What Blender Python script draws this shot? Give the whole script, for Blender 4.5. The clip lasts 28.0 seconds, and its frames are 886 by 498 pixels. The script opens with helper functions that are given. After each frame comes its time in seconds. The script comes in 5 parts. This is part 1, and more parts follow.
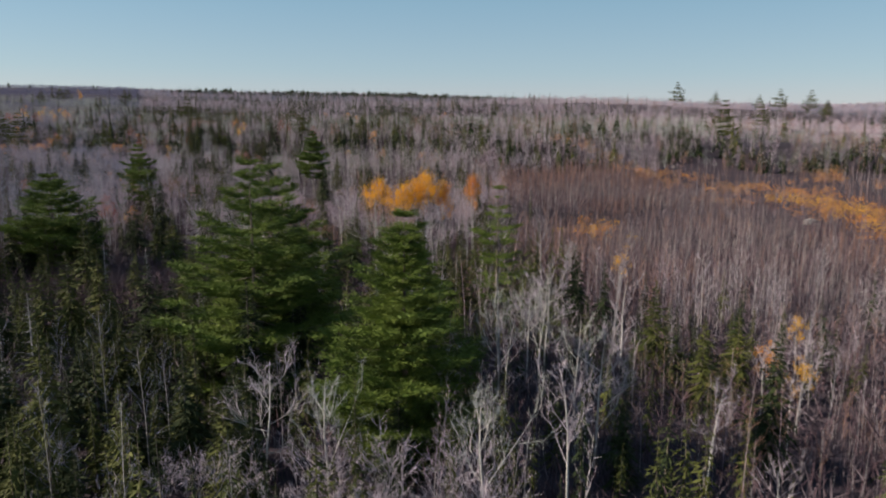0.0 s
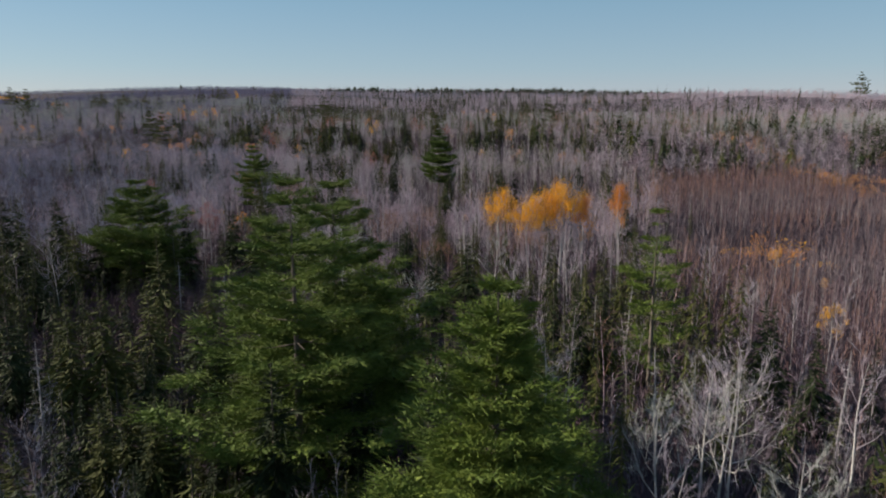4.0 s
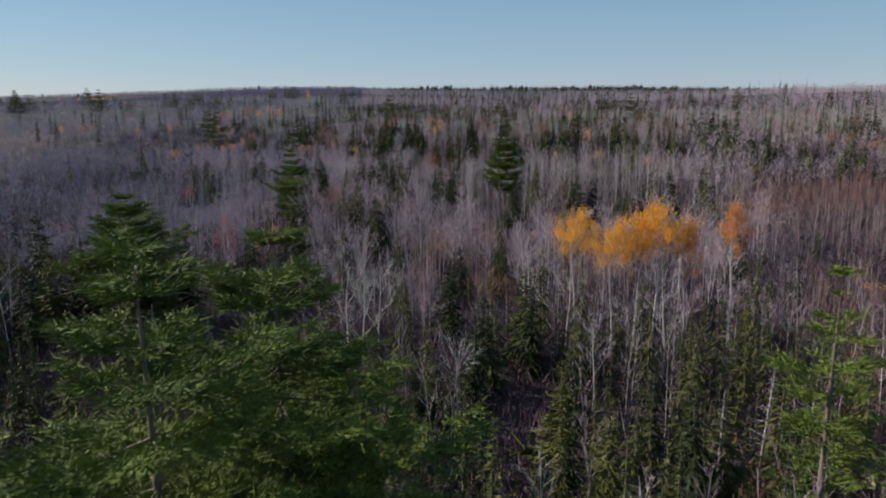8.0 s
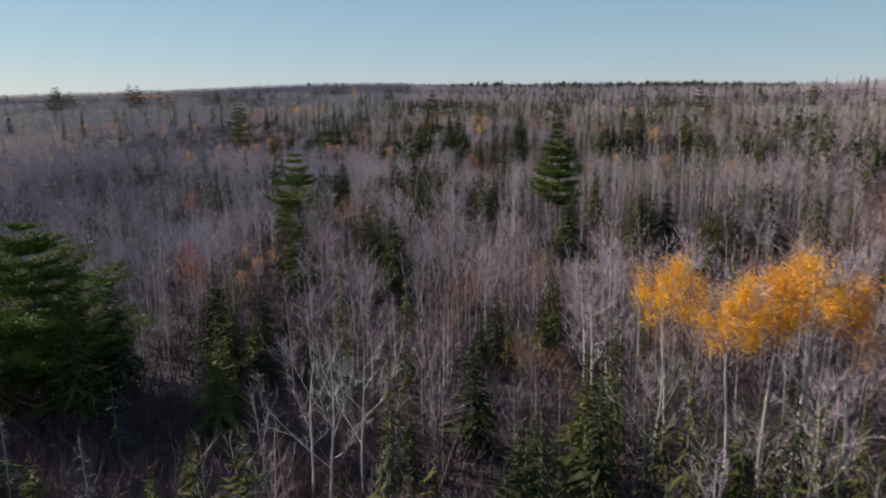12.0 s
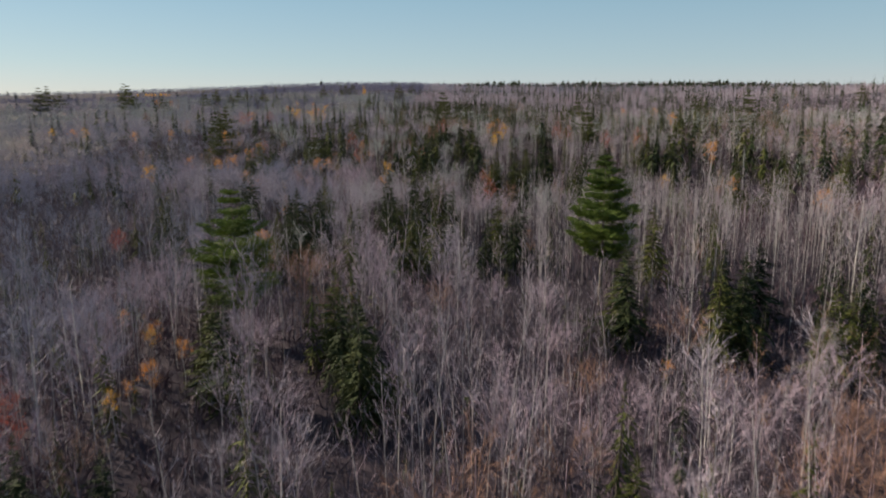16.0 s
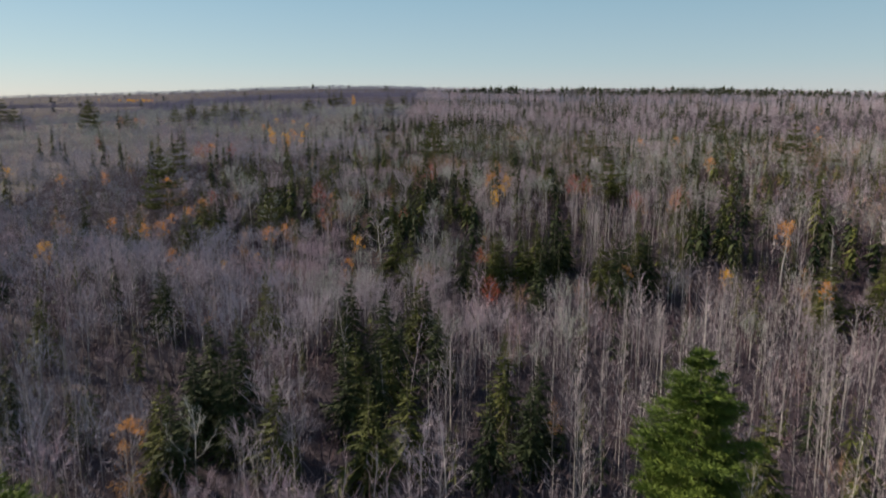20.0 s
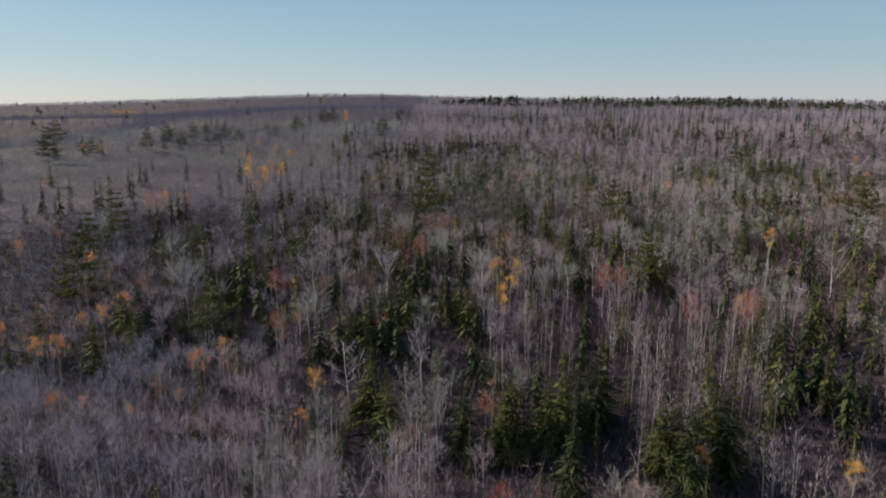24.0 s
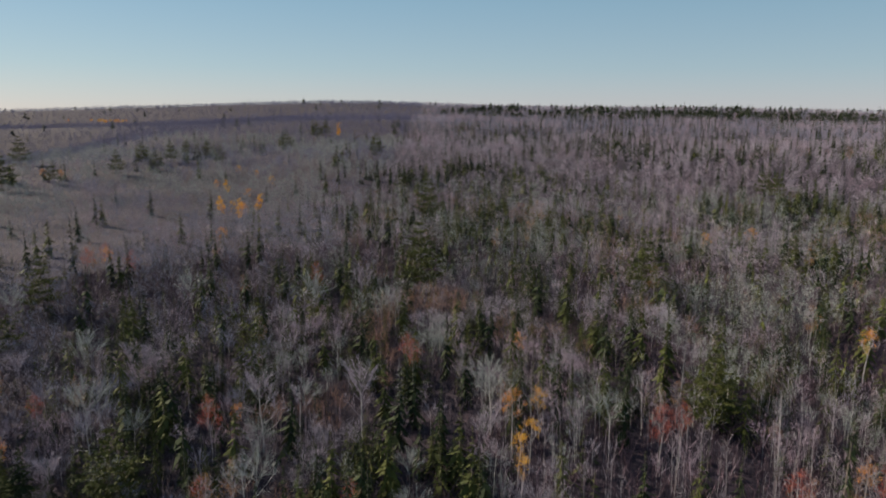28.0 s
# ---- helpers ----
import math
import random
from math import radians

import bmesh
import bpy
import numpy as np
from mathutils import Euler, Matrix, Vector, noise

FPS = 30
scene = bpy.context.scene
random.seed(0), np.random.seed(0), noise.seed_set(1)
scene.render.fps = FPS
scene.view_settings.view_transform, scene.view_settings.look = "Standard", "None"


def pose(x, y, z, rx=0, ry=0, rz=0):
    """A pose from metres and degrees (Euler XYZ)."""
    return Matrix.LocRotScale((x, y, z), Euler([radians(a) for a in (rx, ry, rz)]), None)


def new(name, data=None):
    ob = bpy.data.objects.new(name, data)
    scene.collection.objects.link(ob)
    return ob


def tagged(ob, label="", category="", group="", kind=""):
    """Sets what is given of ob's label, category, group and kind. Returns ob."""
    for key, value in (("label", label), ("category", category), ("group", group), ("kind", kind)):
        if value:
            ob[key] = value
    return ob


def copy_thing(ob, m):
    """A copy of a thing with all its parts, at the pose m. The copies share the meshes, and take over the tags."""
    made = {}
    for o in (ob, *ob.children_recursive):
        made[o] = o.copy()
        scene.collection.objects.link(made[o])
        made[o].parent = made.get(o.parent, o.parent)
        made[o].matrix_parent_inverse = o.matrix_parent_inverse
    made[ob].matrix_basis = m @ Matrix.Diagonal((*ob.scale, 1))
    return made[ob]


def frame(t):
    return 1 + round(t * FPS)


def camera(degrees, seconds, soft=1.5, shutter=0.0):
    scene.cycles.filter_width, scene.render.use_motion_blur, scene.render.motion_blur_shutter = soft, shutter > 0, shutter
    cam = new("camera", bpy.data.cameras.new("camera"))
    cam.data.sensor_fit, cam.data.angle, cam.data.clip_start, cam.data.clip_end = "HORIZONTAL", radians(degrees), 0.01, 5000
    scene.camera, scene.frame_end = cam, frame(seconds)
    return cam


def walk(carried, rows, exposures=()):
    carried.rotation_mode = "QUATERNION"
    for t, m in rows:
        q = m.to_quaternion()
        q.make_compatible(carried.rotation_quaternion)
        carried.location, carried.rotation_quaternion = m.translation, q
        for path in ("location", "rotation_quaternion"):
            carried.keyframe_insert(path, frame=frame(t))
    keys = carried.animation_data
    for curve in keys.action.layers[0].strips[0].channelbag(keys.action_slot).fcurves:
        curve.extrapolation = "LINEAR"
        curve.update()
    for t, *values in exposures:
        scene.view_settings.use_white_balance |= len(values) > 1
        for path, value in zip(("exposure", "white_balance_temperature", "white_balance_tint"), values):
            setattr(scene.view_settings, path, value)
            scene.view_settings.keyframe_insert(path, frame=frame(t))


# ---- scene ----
# seconds, place in metres, heading to the left, tilt, lean
PATH = [
    (0.0, 0.00, -0.00, 32.00, -0.00, -10.53, 0.42),
    (0.5, 0.33, 3.26, 32.08, 1.99, -10.57, 0.38),
    (1.0, 0.61, 6.56, 32.17, 3.29, -10.61, 0.36),
    (1.5, 0.76, 10.01, 32.26, 5.16, -10.68, 0.35),
    (2.0, 0.98, 13.48, 32.33, 6.53, -10.73, 0.34),
    (2.5, 0.96, 16.75, 32.31, 7.92, -10.79, 0.30),
    (3.0, 0.93, 20.06, 32.23, 10.52, -10.82, 0.24),
    (3.5, 0.85, 23.43, 32.19, 11.16, -10.82, 0.12),
    (5.5, -0.17, 38.25, 31.67, 13.55, -10.79, -0.33),
    (6.0, -0.63, 41.61, 31.70, 14.01, -10.79, -0.34),
    (6.5, -1.06, 45.04, 31.78, 14.96, -10.81, -0.36),
    (7.0, -1.59, 48.44, 31.79, 15.31, -10.81, -0.34),
    (7.5, -2.24, 51.92, 31.85, 15.80, -10.85, -0.27),
    (8.0, -2.88, 55.48, 31.93, 17.60, -10.89, -0.27),
    (8.5, -3.61, 59.05, 31.95, 17.74, -10.93, -0.27),
    (9.0, -4.39, 62.68, 32.00, 17.91, -10.96, -0.23),
    (9.5, -5.25, 66.44, 32.06, 18.71, -10.99, -0.26),
    (10.0, -6.17, 70.41, 32.07, 19.11, -11.00, -0.26),
    (10.5, -7.13, 74.46, 31.94, 19.10, -11.04, -0.25),
    (11.0, -8.18, 78.70, 31.90, 19.11, -11.04, -0.24),
    (11.5, -9.34, 83.03, 31.89, 19.22, -11.06, -0.25),
    (12.0, -10.45, 87.38, 31.86, 21.70, -11.12, -0.33),
    (12.5, -11.60, 91.88, 31.86, 23.18, -11.14, -0.39),
    (14.5, -18.59, 111.96, 31.68, 23.14, -11.18, -0.29),
    (15.0, -20.48, 117.35, 32.00, 23.05, -11.22, -0.23),
    (15.5, -22.45, 122.93, 33.00, 22.98, -11.21, -0.22),
    (16.0, -24.53, 128.52, 34.37, 22.92, -11.20, -0.12),
    (16.5, -26.66, 134.31, 35.80, 22.87, -11.23, -0.05),
    (17.0, -28.86, 140.15, 37.27, 22.80, -11.24, 0.02),
    (17.5, -31.02, 146.04, 38.87, 22.76, -11.24, 0.04),
    (18.0, -33.28, 152.21, 40.61, 22.71, -11.25, 0.07),
    (18.5, -35.63, 158.57, 42.40, 22.69, -11.25, 0.05),
    (19.0, -37.91, 164.76, 44.26, 22.66, -11.25, 0.03),
    (19.5, -40.09, 170.64, 45.95, 22.63, -11.27, 0.07),
    (20.0, -42.38, 176.53, 47.69, 22.56, -11.27, 0.10),
    (20.5, -44.64, 182.45, 49.31, 22.53, -11.25, 0.13),
    (21.0, -46.64, 187.97, 50.78, 22.49, -11.21, 0.11),
    (21.5, -48.68, 193.52, 52.35, 22.48, -11.16, 0.07),
    (23.5, -57.53, 216.26, 59.27, 22.47, -11.04, 0.10),
    (24.0, -59.56, 221.67, 61.04, 22.47, -11.02, 0.09),
    (24.5, -61.74, 227.05, 62.92, 22.45, -10.98, 0.10),
    (25.0, -63.93, 232.51, 64.86, 22.44, -10.94, 0.12),
    (25.5, -66.17, 237.96, 66.82, 22.44, -10.93, 0.13),
    (26.0, -68.39, 243.42, 68.79, 22.42, -10.89, 0.14),
    (26.5, -70.43, 248.66, 70.39, 22.41, -10.86, 0.13),
    (27.0, -72.40, 253.71, 71.33, 22.41, -10.84, 0.16),
    (27.5, -74.34, 258.74, 71.90, 22.39, -10.82, 0.22),
    (28.0, -76.31, 263.73, 72.34, 22.37, -10.82, 0.28),
]
cam = camera(64.2, 28.0, soft=1.9, shutter=0.5)


def stand(x, y, z, yaw, pitch, roll):
    return pose(x, y, z, 0, 0, yaw) @ pose(0, 0, 0, 90 + pitch) @ pose(0, 0, 0, 0, 0, roll)


walk(cam, [(t, stand(*row)) for t, *row in PATH], exposures=[(0.0, 0.87, 6970, 10), (3.0, 0.75, 6820, 10), (8.0, 0.72, 6570, 10), (12.0, 0.86, 7050, 11), (18.0, 0.93, 7330, 9), (24.0, 0.84, 7130, 10), (28.0, 0.74, 6990, 10)])

# ---- light: a low autumn sun from the left, a clear pale sky ----
SUN_AZ, SUN_EL = 88.0, 28.0      # degrees to the left of +y, and above the horizon
world = bpy.data.worlds.new("sky")
scene.world = world
world.use_nodes = True
wn, wl = world.node_tree.nodes, world.node_tree.links
sky = wn.new("ShaderNodeTexSky")
sky.sky_type, sky.sun_disc = "NISHITA", False
sky.sun_elevation, sky.sun_rotation = radians(SUN_EL), radians(-SUN_AZ)
sky.air_density, sky.dust_density, sky.ozone_density = 1.0, 0.15, 3.0
coord, axes, ramp = wn.new("ShaderNodeTexCoord"), wn.new("ShaderNodeSeparateXYZ"), wn.new("ShaderNodeValToRGB")
wl.new(coord.outputs["Generated"], axes.inputs[0])
wl.new(axes.outputs[2], ramp.inputs[0])
stops = ramp.color_ramp.elements        # autumn haze: milky at the horizon, clear blue above
stops[0].position, stops[0].color = 0.0, (0.56, 0.60, 0.78, 1)
stops[1].position, stops[1].color = 0.16, (0.27, 0.50, 0.70, 1)
stops.new(0.06).color, stops.new(0.6).color = (0.39, 0.57, 0.76, 1), (0.25, 0.41, 0.60, 1)
haze = wn.new("ShaderNodeVectorMath")
haze.operation, haze.inputs[3].default_value = "SCALE", 10.0
wl.new(ramp.outputs[0], haze.inputs[0])
veil = wn.new("ShaderNodeMixRGB")
veil.inputs[0].default_value = 0.62
wl.new(haze.outputs[0], veil.inputs[2])
wl.new(sky.outputs[0], veil.inputs[1])
wl.new(veil.outputs[0], wn["Background"].inputs[0])
wn["Background"].inputs[1].default_value = 0.0522
sun_data = bpy.data.lights.new("sun", "SUN")
sun_data.energy, sun_data.angle, sun_data.color = 5.0, radians(0.6), (1.0, 0.91, 0.79)
sun = new("sun", sun_data)
sun_way = Vector((-math.sin(radians(SUN_AZ)) * math.cos(radians(SUN_EL)),
                  math.cos(radians(SUN_AZ)) * math.cos(radians(SUN_EL)), math.sin(radians(SUN_EL))))
sun.matrix_world = Matrix.Translation((0, 0, 400)) @ sun_way.to_track_quat("Z", "Y").to_matrix().to_4x4()

# ---- materials ----


def material(name, stops, scale=0.05, fine=2.0, rough=0.85, bump=0.0, spread=1.0, soft=0.0):
    """Colours between the stops follow a wide noise with a fine one on it, in metres of the world."""
    m = bpy.data.materials.new(name)
    m.use_nodes = True
    n, l = m.node_tree.nodes, m.node_tree.links
    b = n["Principled BSDF"]
    b.inputs["Roughness"].default_value = rough
    b.inputs["Specular IOR Level"].default_value = 0.2
    geo = n.new("ShaderNodeNewGeometry")
    wide, small = n.new("ShaderNodeTexNoise"), n.new("ShaderNodeTexNoise")
    wide.inputs["Scale"].default_value, small.inputs["Scale"].default_value = scale, fine
    wide.inputs["Detail"].default_value, small.inputs["Detail"].default_value = 3.0, 2.0
    l.new(geo.outputs["Position"], wide.inputs["Vector"])
    l.new(geo.outputs["Position"], small.inputs["Vector"])
    island = n.new("ShaderNodeMath")
    island.operation, island.inputs[1].default_value = "MULTIPLY", 0.35 * spread
    l.new(geo.outputs["Random Per Island"], island.inputs[0])
    mix = n.new("ShaderNodeMath")
    mix.operation = "MULTIPLY_ADD"
    mix.inputs[1].default_value = 0.55
    l.new(small.outputs["Fac"], mix.inputs[0])
    l.new(island.outputs[0], mix.inputs[2])
    total = n.new("ShaderNodeMath")
    total.operation, total.inputs[1].default_value = "MULTIPLY_ADD", 0.9
    l.new(wide.outputs["Fac"], total.inputs[0])
    l.new(mix.outputs[0], total.inputs[2])
    shift = n.new("ShaderNodeMapRange")
    shift.inputs["From Min"].default_value, shift.inputs["From Max"].default_value = 0.50, 1.30
    l.new(total.outputs[0], shift.inputs["Value"])
    ramp = n.new("ShaderNodeValToRGB")
    e = ramp.color_ramp.elements
    e[0].color, e[1].color = (*stops[0], 1), (*stops[-1], 1)
    for i, c in enumerate(stops[1:-1], 1):
        e.new(i / (len(stops) - 1)).color = (*c, 1)
    l.new(shift.outputs[0], ramp.inputs[0])
    l.new(ramp.outputs[0], b.inputs["Base Color"])
    if bump:
        bp = n.new("ShaderNodeBump")
        bp.inputs["Strength"].default_value, bp.inputs["Distance"].default_value = bump, 0.1
        l.new(small.outputs["Fac"], bp.inputs["Height"])
        l.new(bp.outputs[0], b.inputs["Normal"])
    if soft:
        thin = n.new("ShaderNodeBsdfTranslucent")
        l.new(ramp.outputs[0], thin.inputs["Color"])
        both = n.new("ShaderNodeMixShader")
        both.inputs[0].default_value = soft
        l.new(b.outputs[0], both.inputs[1])
        l.new(thin.outputs[0], both.inputs[2])
        l.new(both.outputs[0], n["Material Output"].inputs[0])
    return m


# darker and more purple than dry leaves: the canopy's shade is in the colour
SHADED_LITTER = material("shaded_leaf_litter", [(0.0135, 0.0099, 0.0147), (0.0252, 0.0189, 0.0273), (0.0396, 0.0279, 0.0368), (0.0279, 0.0234, 0.0284)], 0.03, 0.8, 0.95, 0.6)
BARK_GREY = material("grey_bark", [(0.177, 0.16, 0.167), (0.26, 0.242, 0.251), (0.372, 0.349, 0.353)], 0.04, 1.2, 0.9, 0.3)
BARK_PALE = material("pale_birch_bark", [(0.284, 0.269, 0.264), (0.406, 0.385, 0.376), (0.558, 0.532, 0.518)], 0.05, 1.5, 0.8, 0.2)
BARK_POLE = material("aspen_bark", [(0.2, 0.188, 0.188), (0.29, 0.272, 0.272), (0.42, 0.40, 0.395)], 0.05, 1.3, 0.85, 0.2)
BARK_DARK = material("dark_conifer_bark", [(0.06, 0.05, 0.042), (0.12, 0.10, 0.085), (0.18, 0.15, 0.13)], 0.05, 3.0, 0.95, 0.5)
TWIG_GREY = material("grey_twigs", [(0.26, 0.221, 0.258), (0.382, 0.329, 0.38), (0.52, 0.456, 0.513)], 0.03, 0.25, 0.9, spread=0.6, soft=0.05)
TWIG_MAUVE = material("mauve_twigs", [(0.275, 0.203, 0.248), (0.381, 0.294, 0.348), (0.495, 0.389, 0.445)], 0.03, 0.25, 0.9, spread=0.6, soft=0.05)
# distance haze and blue backlit shade are put into these two twig colours
TWIG_HAZE_SHADE = material("haze_shade_slate_twigs", [(0.188, 0.184, 0.251), (0.245, 0.237, 0.309), (0.308, 0.287, 0.349)], 0.014, 0.1, 0.9, spread=0.4, soft=0.05)
TWIG_FAR_HAZE = material("far_haze_purple_twigs", [(0.119, 0.114, 0.184), (0.157, 0.147, 0.227), (0.195, 0.179, 0.254)], 0.010, 0.1, 0.9, spread=0.4, soft=0.05)
TWIG_ASPEN = material("pale_aspen_twigs", [(0.288, 0.246, 0.268), (0.403, 0.348, 0.377), (0.529, 0.461, 0.499)], 0.03, 0.25, 0.9, spread=0.6, soft=0.05)
TWIG_RUSSET = material("russet_twigs", [(0.202, 0.114, 0.0909), (0.278, 0.16, 0.119), (0.344, 0.212, 0.153)], 0.03, 0.25, 0.9, spread=0.6, soft=0.05)
SAPLING = material("sapling_twigs", [(0.145, 0.0943, 0.106), (0.212, 0.143, 0.153), (0.289, 0.201, 0.2)], 0.03, 0.25, 0.9, spread=0.6, soft=0.05)
LICHEN = material("lichened_twigs", [(0.239, 0.244, 0.238), (0.319, 0.328, 0.314), (0.408, 0.418, 0.399)], 0.05, 0.4, 0.9, spread=0.6, soft=0.05)
PINE = material("pine_needles", [(0.0299, 0.0536, 0.0108), (0.0732, 0.109, 0.0182), (0.145, 0.186, 0.0308)], 0.12, 1.3, 0.75, soft=0.06)
SPRUCE = material("spruce_needles", [(0.00994, 0.0171, 0.00758), (0.0208, 0.0313, 0.0113), (0.0456, 0.0554, 0.018)], 0.06, 0.6, 0.8, soft=0.08)
OLIVE = material("olive_fir_needles", [(0.027, 0.0354, 0.0109), (0.0566, 0.0641, 0.0158), (0.101, 0.104, 0.0268)], 0.06, 0.6, 0.8, soft=0.08)
GOLD = material("golden_leaves", [(0.56, 0.24, 0.03), (0.68, 0.35, 0.04), (0.78, 0.46, 0.06)], 0.10, 0.6, 0.7, soft=0.3)
ORANGE = material("orange_leaves", [(0.48, 0.17, 0.045), (0.60, 0.25, 0.06), (0.68, 0.33, 0.07)], 0.12, 0.6, 0.7, soft=0.3)
RUST = material("rust_red_leaves", [(0.276, 0.0525, 0.0382), (0.368, 0.0788, 0.051), (0.46, 0.116, 0.0638)], 0.12, 0.8, 0.7, soft=0.25)
TAN = material("tan_orange_leaves", [(0.22, 0.105, 0.055), (0.32, 0.165, 0.075), (0.42, 0.23, 0.09)], 0.12, 0.8, 0.8, soft=0.25)
# red and grey brown brush, with the undergrowth's purplish shade mixed into both colours
BRUSH_RED = material("shade_toned_red_brush", [(0.05, 0.031, 0.0418), (0.086, 0.055, 0.0693), (0.125, 0.08, 0.0968)], 0.05, 0.6, 0.9)
BRUSH_GREY = material("shade_toned_grey_brush", [(0.0495, 0.0399, 0.05), (0.0935, 0.0735, 0.09), (0.143, 0.116, 0.138)], 0.05, 0.6, 0.9)
STONE = material("pale_granite", [(0.24, 0.22, 0.215), (0.33, 0.31, 0.30), (0.42, 0.40, 0.385)], 0.4, 3.0, 0.9, 0.5)

# ---- the lie of the land ----
KNOTS = [(-900, -3), (0, 0), (185, 0), (225, 2.5), (262, 4.5), (300, 6.5), (320, 9), (342, 14.5), (378, 19.5), (445, 22.5), (500, 24.5),
         (560, 23), (620, 22), (700, 27), (800, 37), (1000, 48), (1300, 62), (1640, 82), (2000, 88), (2600, 70), (6000, 40)]
RUN = np.arange(-900, 6001, 5.0)
RISE = np.interp(RUN, *zip(*KNOTS))
RISE = np.convolve(np.pad(RISE, 4, mode="edge"), np.hanning(11)[1:-1] / np.hanning(11).sum(), mode="valid")


def smooth(a, b, v):
    u = np.clip((v - a) / (b - a), 0, 1)
    return u * u * (3 - 2 * u)


# broad swells and dips: x, y, width, height
SWELLS = [
    (1000, 2350, 480, -23.3), (350, 2350, 420, -21.7), (-300, 2300, 380, -10.1), (-2100, 1650, 350, -15.9), (-1528, 1850, 330, 2.3), (-1050, 1850, 300, 5.2),
    (-586, 1729, 260, -2.6), (0, 1500, 260, -2.3), (350, 1500, 300, -15.5), (750, 1600, 350, -26.7), (300, 680, 110, -26.4), (480, 640, 140, -12.0),
    (-430, 610, 90, 6.2), (-560, 560, 110, 5.4), (-340, 720, 100, 9.7), (-700, 620, 140, 9.9), (-900, 900, 170, 7.5), (-720, 1100, 180, 3.5),
    (-996, 1383, 200, -14.0), (-500, 1050, 170, 10.4), (-1350, 1250, 260, -27.0), (-1000, 800, 170, 1.2),
]


def ground_at(x, y):
    x, y = np.asarray(x, float), np.asarray(y, float)
    z = np.interp(y, RUN, RISE)
    z = z + 21 * np.exp(-((x - 300) / 190) ** 2 - ((y - 680) / 130) ** 2)
    z = z + 9 * np.exp(-((x - 160) / 200) ** 2 - ((y - 820) / 120) ** 2)
    along, across = -0.35 * (x + 560) + 0.94 * (y - 760), 0.94 * (x + 560) + 0.35 * (y - 760)
    z = z + 10 * np.exp(-(along / 240) ** 2 - (across / 95) ** 2)
    z = z - 36 * np.exp(-(along / 300) ** 2 - ((across + 235) / 110) ** 2)
    z = z + 8 * np.exp(-((x + 900) / 420) ** 2 - ((y - 1750) / 380) ** 2)
    z = z + 20 * np.exp(-((x + 1650) / 480) ** 2 - ((y - 1400) / 420) ** 2)
    z = z - 26 * smooth(-900, -2200, x) * smooth(900, 1700, y)
    for cx, cy, w, h in SWELLS:
        z = z + h * np.exp(-((x - cx) / w) ** 2 - ((y - cy) / w) ** 2)
    z = z + (0.9 * np.sin(x / 31 + 1.3) * np.sin(y / 37) + 0.5 * np.sin(x / 13 - y / 17)) * smooth(-50, 60, y)
    return z


def flat_mesh(name, verts, tris, mat):
    """A mesh from arrays of corners and triangles."""
    me = bpy.data.meshes.new(name)
    verts, tris = np.asarray(verts, np.float32), np.asarray(tris, np.int32)
    me.vertices.add(len(verts))
    me.vertices.foreach_set("co", verts.ravel())
    me.loops.add(tris.size)
    me.loops.foreach_set("vertex_index", tris.ravel())
    me.polygons.add(len(tris))
    me.polygons.foreach_set("loop_start", np.arange(0, tris.size, 3, dtype=np.int32))
    me.materials.append(mat)
    me.update()
    return me


def steps(inner, outer, fine, coarse):
    out, s = [0.0], fine
    while out[-1] < outer:
        s = fine if out[-1] < inner else min(coarse, s * 1.12)
        out.append(out[-1] + s)
    return out


gx = steps(260, 4600, 8, 160)
gx = np.array([-100 - v for v in gx[:0:-1]] + [-100 + v for v in gx])
gy = steps(620, 4700, 8, 160)
gy = np.array([-v for v in steps(40, 900, 10, 120)[:0:-1]] + list(gy))
GX, GY = np.meshgrid(gx, gy)
ids = np.arange(GX.size).reshape(GX.shape)
a, b, c, d = ids[:-1, :-1].ravel(), ids[:-1, 1:].ravel(), ids[1:, 1:].ravel(), ids[1:, :-1].ravel()
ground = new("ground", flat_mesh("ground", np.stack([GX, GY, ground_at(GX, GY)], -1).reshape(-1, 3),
                                 np.concatenate([np.stack([a, b, c], 1), np.stack([a, c, d], 1)]), SHADED_LITTER))
tagged(ground, "rolling forest floor under brown fallen leaves and moss, toned with canopy shade", "ground", kind="structure")

# ---- how trees are made: arrays of corners and triangles, one set a part ----
rng = np.random.default_rng(7)


class Bag:
    """Gathers triangles."""

    def __init__(self):
        self.v, self.t, self.n = [], [], 0

    def add(self, v, t):
        v, t = np.asarray(v, float).reshape(-1, 3), np.asarray(t, int).reshape(-1, 3)
        self.v.append(v)
        self.t.append(t + self.n)
        self.n += len(v)

    def done(self):
        return (np.concatenate(self.v), np.concatenate(self.t)) if self.v else (np.zeros((0, 3)), np.zeros((0, 3), int))


def tube(bag, points, radii, sides=4):
    points = np.asarray(points, float)
    rings = []
    for i, p in enumerate(points):
        w = points[min(i + 1, len(points) - 1)] - points[max(i - 1, 0)]
        w = w / (np.linalg.norm(w) + 1e-9)
        u = np.cross(w, (0, 1, 0.13))
        u = u / (np.linalg.norm(u) + 1e-9)
        v = np.cross(w, u)
        ang = np.arange(sides) * 2 * math.pi / sides
        rings.append(p + radii[i] * (np.outer(np.cos(ang), u) + np.outer(np.sin(ang), v)))
    tris = []
    for i in range(len(points) - 1):
        for s in range(sides):
            q, r = i * sides + s, i * sides + (s + 1) % sides
            tris += [(q, r, r + sides), (q, r + sides, q + sides)]
    bag.add(np.concatenate(rings), tris)


